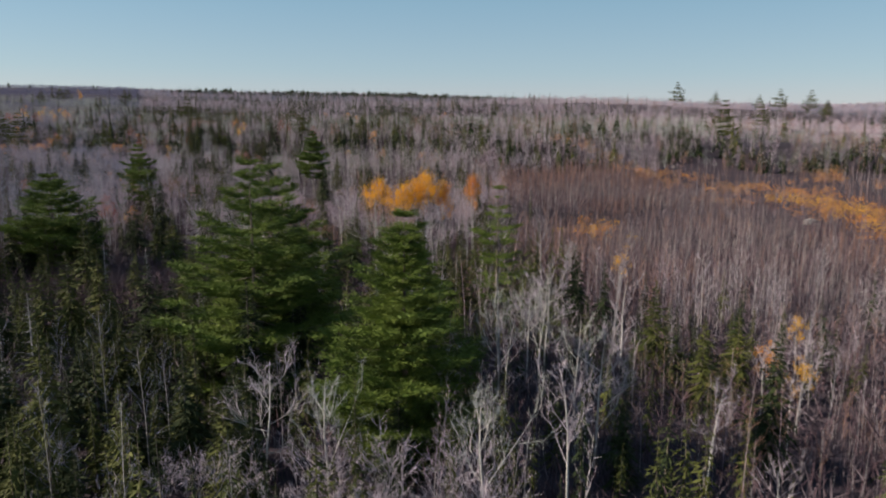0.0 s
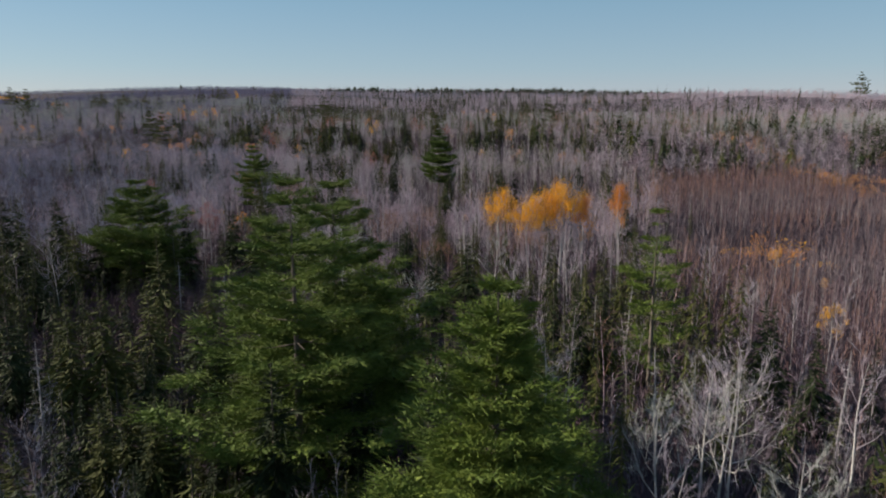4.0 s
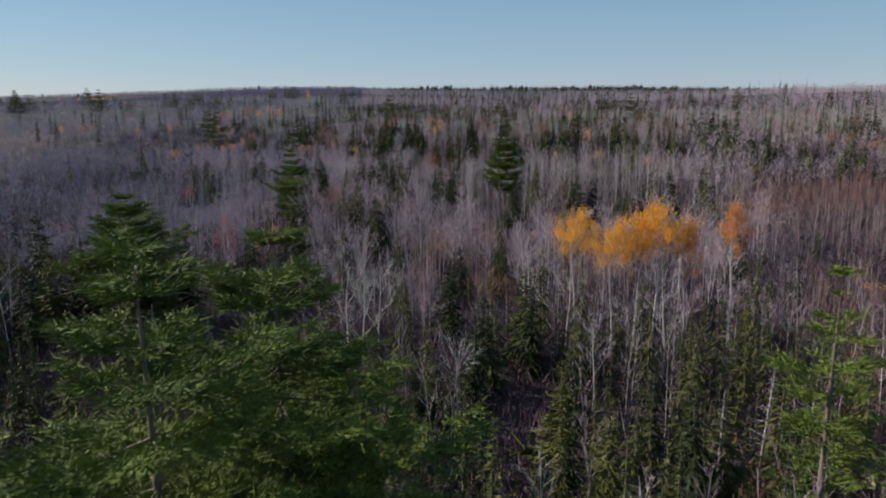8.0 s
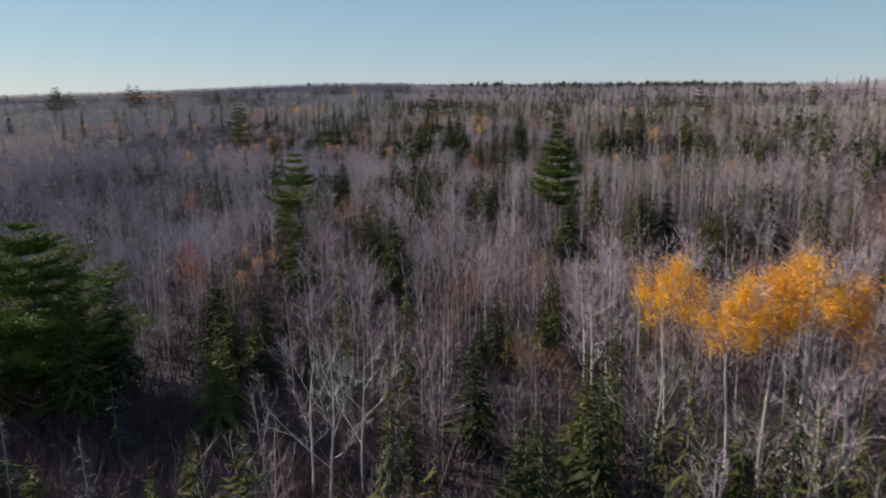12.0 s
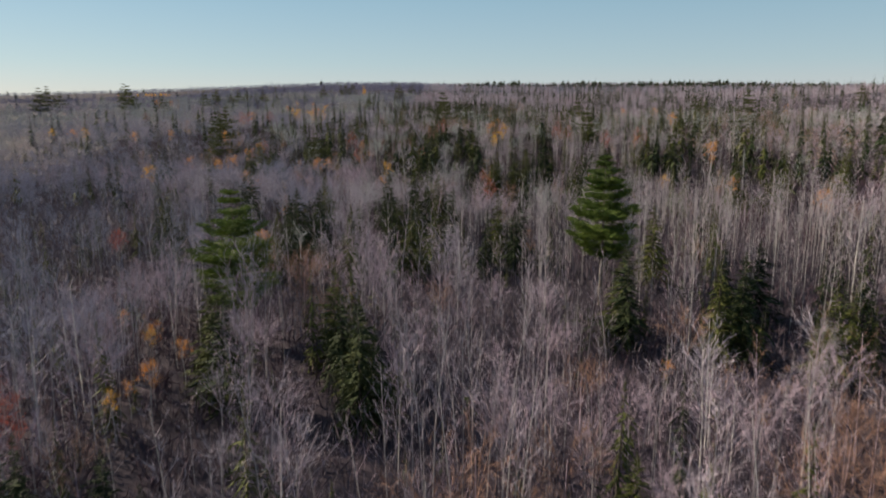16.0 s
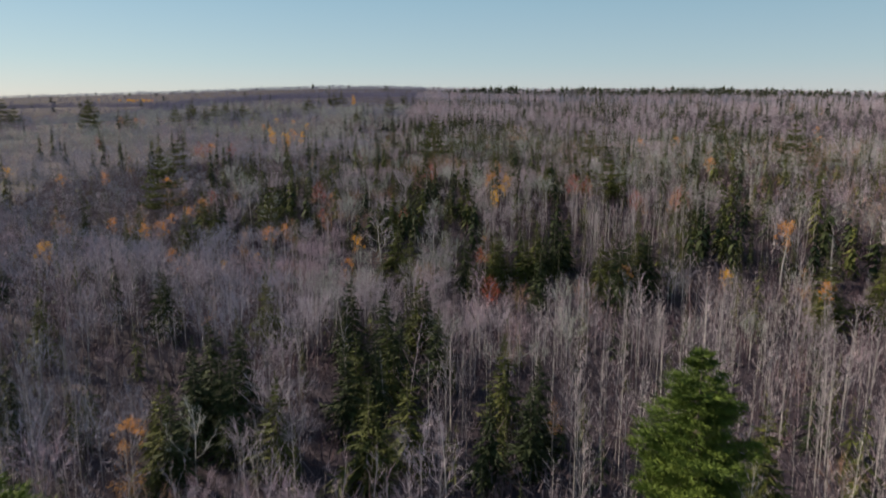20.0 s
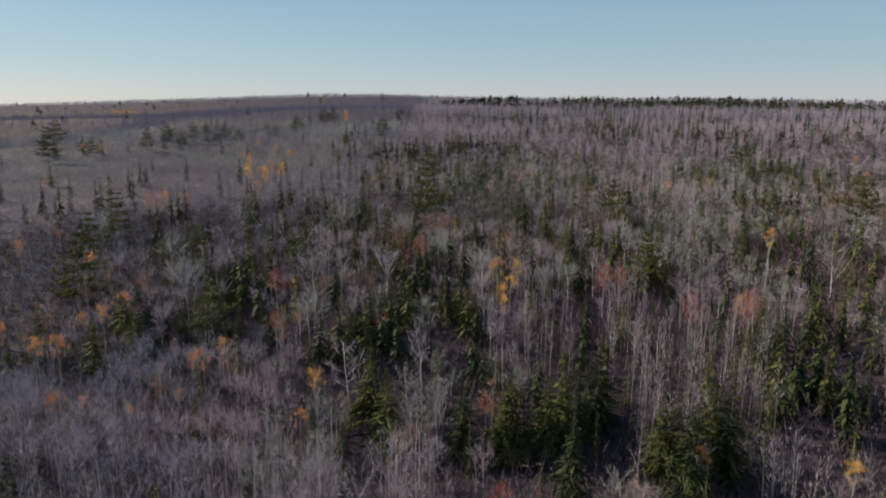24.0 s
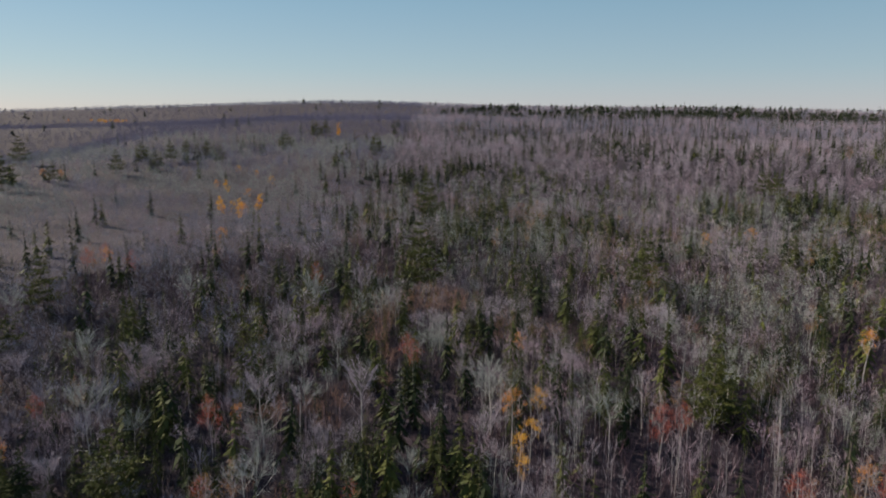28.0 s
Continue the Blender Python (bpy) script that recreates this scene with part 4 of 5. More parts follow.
SAPLINGS = [thin_tree(7.0, 9, 5, 0.25, 0.09, 2.2, 0.032, 0.0055), thin_tree(6.0, 9, 5, 0.25, 0.10, 2.1, 0.032, 0.0055), thin_tree(8.0, 9, 5, 0.3, 0.085, 2.3, 0.032, 0.0055)]
RICH_SPRUCE = [spruce(13, 15, 8, 0.18, 0.04, 3, 0.75, 0.13), spruce(12, 14, 8, 0.21, 0.03, 3, 0.65, 0.13), spruce(14.5, 17, 7, 0.145, 0.05, 3, 0.9, 0.14)]
MID_SPRUCE = [spruce(13.5, 10, 7, 0.18, 0.05, 1, 1.0, 0.34, 0.2), spruce(12.5, 9, 7, 0.21, 0.04, 1, 0.9, 0.34, 0.2), spruce(14.5, 11, 7, 0.145, 0.06, 1, 1.1, 0.34, 0.2)]
YOUNG_FIRS = [spruce(6, 7, 6, 0.25, 0.02, 1, 0.6, 0.2), spruce(5, 7, 6, 0.29, 0.02, 1, 0.55, 0.2), spruce(7.5, 8, 6, 0.21, 0.02, 1, 0.65, 0.2)]
FAR_SPRUCE = [spruce(14, 7, 6, 0.17, 0.08, 0, 1.25, 0.7), spruce(15, 7, 6, 0.14, 0.08, 0, 1.4, 0.7)]
LAST_SPRUCE = [spruce(17, 6, 6, 0.33, 0.05, 0, 0.7, 1.0), spruce(15, 6, 6, 0.37, 0.05, 0, 0.6, 1.0), spruce(13, 6, 6, 0.30, 0.05, 0, 0.8, 1.0)]
GROVE_FIR = [spruce(14, 13, 8, 0.22, 0.03, 3, 0.6, 0.18, 0.14), spruce(13, 12, 8, 0.26, 0.03, 3, 0.5, 0.18, 0.14), spruce(15, 14, 8, 0.18, 0.04, 3, 0.7, 0.18, 0.14)]
BUSHY_FIR = [spruce(14, 8, 7, 0.25, 0.03, 1, 0.6, 0.5, 0.3), spruce(13, 7, 7, 0.31, 0.03, 1, 0.45, 0.55, 0.35), spruce(15, 9, 7, 0.21, 0.04, 1, 0.8, 0.5, 0.3)]
SHRUBS = [shrub(2.2), shrub(1.6), shrub(2.8)]
GOLD_SHRUBS = [leafy_shrub(2.4), leafy_shrub(1.8), leafy_shrub(3.2)]

WOOD = {"trunk": BARK_GREY, "crown": TWIG_GREY}
MAUVE = {"trunk": BARK_GREY, "crown": TWIG_MAUVE}
RUSSET = {"trunk": TWIG_MAUVE, "crown": TWIG_RUSSET}
PALE = {"trunk": BARK_PALE, "crown": LICHEN}
GREEN = {"trunk": BARK_DARK, "crown": SPRUCE}
DULL = {"trunk": BARK_DARK, "crown": OLIVE}


def aspen_stand(x, y):
    """1 where straight pale poles stand close together."""
    a = np.exp(-((x + 30) / 46) ** 2 - ((y - 262) / 50) ** 2) + np.exp(-((x + 58) / 46) ** 2 - ((y - 345) / 24) ** 2)
    return smooth(0.25, 0.6, a + 0.3 * (value_noise(x, y, 24, 61) - 0.5))


def woods(d0, d1, gap, seed, bare, round_bare, pole, firs, dome, size=1.0):
    """A belt of the forest as joined stuff: grey, mauve and pale bare trees, conifers."""
    xs, ys, g = scatter(d0, d1, gap, seed)
    n = len(xs)
    con = g.uniform(size=n) < conifer_share(xs, ys) * min(1.0, (gap / 4.2) ** 1.2)
    young = g.uniform(size=n) < young_stand(xs, ys)
    tone = value_noise(xs, ys, 45, 11) * 0.6 + value_noise(xs, ys, 14, 12) * 0.4 + g.normal(0, 0.10, n)
    warm = 0.05 * smooth(-60, 60, xs - 0.1 * ys) + 0.09 * smooth(20, 60, xs) * smooth(270, 310, ys) - 0.06 * smooth(420, 520, ys)
    sizes = size * g.uniform(0.62, 1.14, n) * (0.78 + 0.42 * value_noise(xs, ys, 17, 21))
    pick = g.integers(0, 60, n)
    holes = value_noise(xs, ys, 9, 71) * 0.6 + value_noise(xs, ys, 23, 72) * 0.4 < (0.2 if d0 < 80 else 0.29)
    clear = clear_of_singles(xs, ys) if d0 < 330 else np.ones(n, bool)
    thin = g.uniform(size=n) < np.maximum(np.maximum(0.84 * smooth(132, 102, ys) + 0.4 * smooth(118, 150, ys) * smooth(300, 270, ys) * (1 - young_stand(xs, ys)), 0.93 * deep_shade(xs, ys) + 0.84 * mixed_glade(xs, ys) + 0.3 * smooth(245, 228, ys) * smooth(180, 195, ys) * smooth(-62, -50, xs) + 0.08 * smooth(295, 330, ys) * smooth(-30, -70, xs) * smooth(480, 430, ys)), 0.8 * np.exp(-((xs + 56) / 15) ** 2 - ((ys - 124) / 16) ** 2))
    sizes *= np.where(con, 1.0 - 0.27 * smooth(130, 100, ys) + 0.10 * smooth(280, 320, ys) - 0.22 * smooth(380, 480, ys), 1.0 - 0.20 * smooth(118, 92, ys) - 0.27 * smooth(270, 340, ys))
    clear = clear & (hollow(xs, ys) < 0.5)
    con, rest = con & clear, ~con & ~young & clear & ~thin & ~(holes & (d0 < 600))
    pole_wood = rest & (g.uniform(size=n) < 0.92 * aspen_stand(xs, ys))
    rest = rest & ~pole_wood
    aspen = pole_wood & (g.uniform(size=n) > (0.2 + 0.38 * smooth(250, 232, ys) if d0 < 80 else 0.05))
    domed = rest & (g.uniform(size=n) < 0.03 + 0.27 * smooth(100, 130, ys) + 0.72 * smooth(270, 310, ys) * np.maximum(smooth(-70, -115, xs + 0.2 * (ys - 330)), 0.75 * smooth(350, 420, ys)))
    pale = domed & ((ys < 130) | (ys > 270)) & (tone + 0.5 * (value_noise(xs, ys, 12, 81) - 0.5) > 0.62 - 0.12 * smooth(290, 330, ys))
    pink = domed & ~pale & (value_noise(xs, ys, 19, 83) + g.normal(0, 0.12, n) > 0.52)
    rusty = domed & ~pale & (ys < 620) & (value_noise(xs, ys, 11, 84) + g.normal(0, 0.06, n) > 0.71)
    pink = pink & ~rusty
    grey = domed & ~pale & ~pink & ~rusty
    rest = rest & ~domed
    sets = [("rounded_grey_trees", grey, dome, WOOD, "grey leafless hardwoods with full rounded crowns"),
            ("rounded_russet_trees", rusty, dome, RUSSET, "russet-twigged leafless hardwoods with rounded crowns"),
            ("rounded_mauve_trees", pink, dome, MAUVE, "mauve leafless hardwoods with full rounded crowns"),
            ("rounded_pale_trees", pale, dome, PALE, "pale lichened leafless hardwoods with full rounded crowns"),
            ("aspen_poles", aspen, pole, {"trunk": BARK_POLE, "crown": TWIG_ASPEN}, "close stand of straight pale leafless aspen poles"),
            ("grey_bare_trees", rest & (tone < 0.48 - warm), bare, WOOD, "crowded grey leafless hardwood trees with thin pale trunks"),
            ("mauve_bare_trees", rest & (tone >= 0.48 - warm) & (tone < 0.66 - warm), bare, MAUVE, "leafless hardwoods with a mauve haze of twigs"),
            ("pale_bare_trees", rest & (tone >= 0.66 - warm) & (tone < 0.74 - warm), round_bare, PALE if d0 > 60 else {"trunk": BARK_PALE, "crown": TWIG_GREY}, "pale lichened leafless birches among grey woods"),
            ("russet_bare_trees", rest & (tone >= 0.74 - warm), bare, RUSSET, "leafless russet-twigged hardwoods in a loose stand"),
            ("dark_spruces", con & (pick % 5 < 2), firs, GREEN, "dark green spruces among leafless hardwoods"),
            ("olive_firs", con & (pick % 5 >= 2), firs, DULL if d0 < 300 else GREEN, "olive green fir trees among leafless hardwoods")]
    # sunward and far stands get twig colours with haze and backlit shade in them
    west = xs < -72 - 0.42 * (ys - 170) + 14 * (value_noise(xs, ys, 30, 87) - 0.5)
    backlit = {id(WOOD): TWIG_HAZE_SHADE, id(MAUVE): TWIG_HAZE_SHADE, id(PALE): TWIG_GREY, id(RUSSET): TWIG_MAUVE}
    far = {id(WOOD): TWIG_HAZE_SHADE, id(MAUVE): TWIG_HAZE_SHADE, id(PALE): LICHEN, id(RUSSET): TWIG_MAUVE}
    mild_far = {id(WOOD): TWIG_GREY, id(MAUVE): TWIG_MAUVE, id(PALE): TWIG_HAZE_SHADE, id(RUSSET): TWIG_MAUVE}
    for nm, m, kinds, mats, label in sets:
        if id(mats) not in backlit:
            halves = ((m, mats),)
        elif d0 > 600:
            halves = ((m & ~west, {"trunk": TWIG_HAZE_SHADE, "crown": mild_far[id(mats)]}), (m & west, {"trunk": TWIG_HAZE_SHADE, "crown": TWIG_FAR_HAZE}))
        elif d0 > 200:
            cold = TWIG_FAR_HAZE if d0 > 300 and mats is MAUVE else far[id(mats)]
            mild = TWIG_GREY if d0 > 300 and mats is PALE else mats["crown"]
            halves = ((m & ~west, {"trunk": mild, "crown": mild}), (m & west, {"trunk": TWIG_HAZE_SHADE, "crown": cold}))
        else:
            halves = ((m & ~west, mats), (m & west, {"trunk": BARK_GREY, "crown": backlit[id(mats)]}))
        for k, use in halves:
            if k.any():
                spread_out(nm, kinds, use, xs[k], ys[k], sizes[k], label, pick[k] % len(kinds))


woods(0, 80, 2.75, 101, NEAR_BARE, NEAR_ROUND, NEAR_POLE, RICH_SPRUCE, NEAR_DOME)
woods(80, 210, 4.0, 102, MID_BARE, MID_ROUND, MID_POLE, MID_SPRUCE, MID_DOME, 1.04)
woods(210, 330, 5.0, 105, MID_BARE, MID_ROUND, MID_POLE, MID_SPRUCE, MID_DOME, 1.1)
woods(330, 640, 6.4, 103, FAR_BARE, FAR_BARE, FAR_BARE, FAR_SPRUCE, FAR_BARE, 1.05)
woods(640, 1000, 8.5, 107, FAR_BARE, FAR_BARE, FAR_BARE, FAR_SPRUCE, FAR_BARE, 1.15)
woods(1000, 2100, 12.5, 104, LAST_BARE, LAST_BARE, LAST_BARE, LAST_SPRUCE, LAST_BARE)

xs, ys, g = scatter(0, 330, 2.1, 111)
belt = np.array([(74, 366), (88, 330), (92, 276), (102, 247), (108, 218), (113, 195), (118, 170)], float)
back = 190 + 4 * np.sin(xs / 9) - 0.9 * np.clip(xs - 84, 0, 60)
near_belt = (ys > back) & (ys < back + 26) | (xs - np.interp(ys, belt[::-1, 1], belt[::-1, 0]) > -16) & (ys > 160)
m = (g.uniform(size=len(xs)) < young_stand(xs, ys)) & clear_of_singles(xs, ys, 1.5) & ~(near_belt & (g.uniform(size=len(xs)) < 0.75))
xs, ys = xs[m], ys[m]
pick, tone = g.integers(0, 3, len(xs)), value_noise(xs, ys, 20, 31) + g.normal(0, 0.15, len(xs))
sizes = g.uniform(0.6, 1.15, len(xs))
for nm, m, mats, label in (("mauve_saplings", tone < 0.70 - 0.22 * smooth(196, 225, ys), {"trunk": BARK_GREY, "crown": SAPLING}, "dense thin mauve saplings regrowing in a clearing"),
                           ("russet_saplings", tone >= 0.70 - 0.22 * smooth(196, 225, ys), {"trunk": SAPLING, "crown": TWIG_RUSSET}, "russet brown saplings and shrubs in a clearing")):
    spread_out(nm, SAPLINGS, mats, xs[m], ys[m], sizes[m], label, pick[m])

xs, ys, g = scatter(0, 125, 2.5, 115)
m = (ys < 118 + 8 * np.sin(xs / 9)) & (young_stand(xs, ys) < 0.5) & clear_of_singles(xs, ys, 2.0) & (g.uniform(size=len(xs)) < (0.10 + 0.12 * smooth(-20, 5, xs)) * (1 - deep_shade(xs, ys)) * (1 - 0.7 * mixed_glade(xs, ys)))
xs, ys = xs[m], ys[m]
spread_out("grey_saplings", SAPLINGS, WOOD, xs, ys, g.uniform(0.5, 1.3, len(xs)), "thin grey leafless saplings crowding between taller trees", g.integers(0, 3, len(xs)))

# russet brush and saplings in front of the clearing
g = np.random.default_rng(119)
xs, ys = g.uniform(22, 74, 700), g.uniform(52, 112, 700)
m = in_view(xs, ys) & (value_noise(xs, ys, 8, 93) > 0.34) & clear_of_singles(xs, ys, 1.4)
xs, ys = xs[m], ys[m]
odd = g.uniform(size=len(xs)) < 0.45
for k, mats in ((odd, {"trunk": SAPLING, "crown": TWIG_RUSSET}), (~odd, {"trunk": BARK_GREY, "crown": SAPLING})):
    spread_out("russet_saplings", SAPLINGS, mats, xs[k], ys[k], g.uniform(0.35, 0.85, k.sum()), "russet brown saplings and shrubs in a clearing", g.integers(0, 3, k.sum()))

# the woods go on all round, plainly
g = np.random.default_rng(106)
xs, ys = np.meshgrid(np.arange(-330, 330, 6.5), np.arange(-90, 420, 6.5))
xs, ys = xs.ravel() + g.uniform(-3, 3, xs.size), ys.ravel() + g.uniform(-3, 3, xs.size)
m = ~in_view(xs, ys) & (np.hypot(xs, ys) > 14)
xs, ys = xs[m], ys[m]
firs = g.uniform(size=len(xs)) < 0.3
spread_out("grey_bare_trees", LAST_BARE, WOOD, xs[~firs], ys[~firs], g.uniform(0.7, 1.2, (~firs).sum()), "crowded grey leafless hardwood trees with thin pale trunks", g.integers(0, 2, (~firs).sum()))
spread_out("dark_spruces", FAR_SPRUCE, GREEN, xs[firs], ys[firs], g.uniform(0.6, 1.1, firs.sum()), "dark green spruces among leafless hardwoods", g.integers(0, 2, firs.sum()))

# thicket in the hollow; its dark brush stands in for the pine's shade
g = np.random.default_rng(107)
xs, ys = g.uniform(-74, -36, 900), g.uniform(108, 152, 900)
m = hollow(xs, ys) > 0.4
xs, ys = xs[m], ys[m]
odd = value_noise(xs, ys, 7, 44) > 0.5
for k, mat in ((odd, BRUSH_RED), (~odd, BRUSH_GREY)):
    spread_out("shade_thicket", [shrub(2.6, 16, 0.035), shrub(3.4, 16, 0.035), shrub(2.0, 16, 0.035)], {"crown": mat}, xs[k], ys[k], g.uniform(0.8, 1.5, k.sum()), "dense leafless brush in a hollow, dark in place of shade", g.integers(0, 3, k.sum()), "undergrowth")

# grey many-stemmed bushes in the foreground
g = np.random.default_rng(118)
xs, ys = g.uniform(-23, 5, 46), g.uniform(42, 52.5, 46)
spread_out("grey_bushes", [round_tree(12, 14, 170, 0.05, 0.004, 0.36), round_tree(12, 14, 170, 0.05, 0.004, 0.42)], {"trunk": BARK_GREY, "crown": TWIG_GREY}, xs, ys, g.uniform(0.42, 0.68, 46), "many-stemmed grey leafless bushes in front of tall pines", g.integers(0, 2, 46), "bushes")

# young firs that fill the gaps under the tall trees
xs, ys, g = scatter(0, 205, 3.4, 117)
want = 0.10 + 0.5 * conifer_share(xs, ys) + 0.34 * smooth(285, 320, ys) + 0.4 * deep_shade(xs, ys) + 0.8 * np.exp(-((xs + 56) / 20) ** 2 - ((ys - 126) / 18) ** 2) + 0.65 * mixed_glade(xs, ys) - 0.7 * smooth(66, 60, ys) * smooth(-24, -18, xs)
m = (g.uniform(size=len(xs)) < want) & (young_stand(xs, ys) < 0.3) & clear_of_singles(xs, ys, 1.6) & (value_noise(xs, ys, 13, 91) > 0.3) & ((hollow(xs, ys) < 0.5) | (g.uniform(size=len(xs)) < 0.12))
xs, ys = xs[m], ys[m]
pick = g.integers(0, 3, len(xs))
sizes, dull = g.uniform(0.55, 1.25, len(xs)), g.uniform(size=len(xs)) < 0.4
spread_out("young_spruces", YOUNG_FIRS, GREEN, xs[~dull], ys[~dull], sizes[~dull], "dark young spruces filling gaps under leafless trees", pick[~dull])
spread_out("young_firs", YOUNG_FIRS, DULL, xs[dull], ys[dull], sizes[dull], "olive young firs filling gaps under leafless trees", pick[dull])

xs, ys, g = scatter(0, 165, 2.6, 121)
m = ~((xs < -4) & (ys < 68) & (g.uniform(size=len(xs)) < 0.8))
xs, ys = xs[m], ys[m]
tone = value_noise(xs, ys, 30, 41) + g.normal(0, 0.2, len(xs))
pick, sizes = g.integers(0, 3, len(xs)), g.uniform(1.1, 2.3, len(xs))
for nm, m, mat, label in (("russet_undergrowth", tone > 0.55, BRUSH_RED, "low russet shrubs on the forest floor"),
                          ("grey_undergrowth", tone <= 0.55, BRUSH_GREY, "low leafless grey brown shrubs under the trees")):
    spread_out(nm, SHRUBS, {"crown": mat}, xs[m], ys[m], sizes[m], label, pick[m], "undergrowth")

# golden, orange and tan shrubs along and behind the clearing
g = np.random.default_rng(131)
strip = np.array([(60, 385), (70, 362), (79, 330), (86, 300), (92, 276)], float)
band = np.array([(112, 246), (128, 232), (126, 212), (121, 192), (118, 168)], float)


def beside(line, count, off):
    f = g.uniform(0, len(line) - 1, count)
    k = np.arange(len(line))
    return np.interp(f, k, line[:, 0]) + g.normal(0, off, count), np.interp(f, k, line[:, 1]) + g.normal(0, off, count)


xa, ya = beside(strip, 150, 4.5)
xb, yb = beside(band, 130, 6)
xc, yc = g.uniform(88, 172, 900), g.uniform(200, 312, 900)
m = (value_noise(xc, yc, 14, 52) > 0.52) & (yc > 330 - 1.1 * xc)
xd, yd = g.normal(42, 4, 26), g.normal(195, 4, 26)
shrub_sets = (("golden_shrubs", np.r_[xb, xd], np.r_[yb, yd], GOLD), ("orange_shrubs", xa, ya, TAN), ("tan_shrubs", xc[m], yc[m], TAN))
for nm, xs, ys, mat in shrub_sets:
    odd = value_noise(xs, ys, 9, 53) + g.normal(0, 0.2, len(xs)) > 0.62
    for nm2, k, mat2 in ((nm, ~odd, mat), ("orange_shrubs", odd, ORANGE)):
        spread_out(nm2, GOLD_SHRUBS, {"crown": TWIG_RUSSET, "foliage": mat2}, xs[k], ys[k], g.uniform(0.6, 1.5, k.sum()), "low golden, orange and tan leaved shrubs along a clearing", g.integers(0, 3, k.sum()), "shrubs")

# ---- single trees ----
PINE_MATS = {"trunk": BARK_DARK, "limb": BARK_DARK, "crown": PINE}


def pine_at(x, y, h, turn=0.0, **how):
    ob = plant_thing("white_pine", white_pine(h, **how), PINE_MATS, "tall ragged green white pine above leafless hardwoods", "pine tree", "white pines")
    ob.matrix_basis = on_ground(x, y, turn)
    return ob


SHAPES = [dict(seed=21, whorls=14, arms=5, spread=0.35, tuft=72, bare=0.10, plume=3.6, size=0.055, reach=1.2, cone=0.42, gap=0.2, pads=24),
          dict(seed=22, whorls=14, arms=5, spread=0.38, tuft=72, bare=0.10, plume=3.6, size=0.055, reach=1.2, cone=0.3, gap=0.12, pads=24),
          dict(seed=23, whorls=20, arms=7, spread=0.33, tuft=70, bare=0.05, plume=3.4, size=0.055, reach=1.2, cone=0.72, gap=0.06, pads=24),
          dict(seed=24, whorls=12, arms=7, spread=0.42, tuft=64, size=0.08, gap=0.10, pads=12, plume=3.2, cone=0.25),
          dict(seed=25, whorls=12, arms=4, spread=0.20, tuft=40, gap=0.35, size=0.08, pads=9, plume=3.0),
          dict(seed=26, whorls=11, arms=7, spread=0.29, tuft=56, gap=0.08, size=0.09, pads=12, bare=0.3, plume=3.4),
          dict(seed=27, whorls=13, arms=7, spread=0.25, tuft=60, gap=0.05, cone=0.6, size=0.09, bare=0.36, pads=12, plume=3.4)]
for (x, y, h), how in zip(OLD_PINES, SHAPES):
    pine_at(x, y, h, **how)
far_pine = plant_thing("white_pine", white_pine(19, 10, 6, 0.34, 0.08, 8, 31, size=0.5, gap=0.10, plume=1.6, pads=14, cone=0.45), {**PINE_MATS, "crown": OLIVE}, "ragged green pine rising above the far woods", "pine tree", "white pines")
far_pine.matrix_basis = on_ground(-205.5, 559.3)
for i, (x, y, h) in enumerate(FAR_PINES):
    copy_at(far_pine, x, y, i * 2.1, h / 19)

NEAR_SPRUCE = [plant_thing("spruce", spruce(14, 22, 9, 0.29, 0.03, 9, 0.34, 0.2, 0.07), GREEN, "dark green spruce with drooping arms among bare trees", "spruce tree", "spruces and firs"),
               plant_thing("spruce", spruce(14, 24, 8, 0.22, 0.05, 9, 0.45, 0.22, 0.07), GREEN, "slim dark green spruce spire among bare trees", "spruce tree", "spruces and firs"),
               plant_thing("fir", spruce(14, 20, 9, 0.31, 0.02, 9, 0.28, 0.2, 0.07), DULL, "broad olive green fir among bare trees", "fir tree", "spruces and firs"),
               plant_thing("fir", spruce(14, 22, 8, 0.26, 0.05, 9, 0.38, 0.22, 0.07), DULL, "slim olive green fir among bare trees", "fir tree", "spruces and firs")]
for i, (x, y) in enumerate([(-40, 60), (30, 60), (-62, 120), (-35, 118)]):
    NEAR_SPRUCE[i].matrix_basis = on_ground(x, y, i)


def stand_of_conifers(places):
    for i, (x, y, h) in enumerate(places):
        copy_at(NEAR_SPRUCE[int(x * 7 + y * 3) % 4], x, y, x * 3.7, h / 14)


far_spires = [plant_thing("spruce", spruce(14, 13, 8, 0.19, 0.04, 2, 1.05, 0.4, 0.2), GREEN, "slim dark spruce spire on the wooded slope", "spruce tree", "spruces and firs"),
              plant_thing("fir", spruce(14, 12, 8, 0.22, 0.04, 2, 0.9, 0.4, 0.2), DULL, "olive green fir on the wooded slope", "fir tree", "spruces and firs")]
far_spires[0].matrix_basis, far_spires[1].matrix_basis = on_ground(-150, 420, 1), on_ground(-130, 402, 2)
stand_of_conifers(CONIFERS + [v for v in SPIRES if v[1] < 330])
for x, y, h in [v for v in SPIRES if v[1] >= 330]:
    copy_at(far_spires[int(x * 5 + y * 3) % 3 == 0], x, y, x * 3.1, h / 14)

# young firs crowding round the groups of conifers
g = np.random.default_rng(144)
near = np.array([v for v in CONIFERS + SPIRES if 150 < v[1] < 345], float)
own = np.repeat(np.arange(len(near)), 2)
xs, ys = near[own, 0] + g.normal(0, 2.6, len(own)), near[own, 1] + g.normal(-0.8, 2.6, len(own))
dull = g.uniform(size=len(xs)) < 0.6
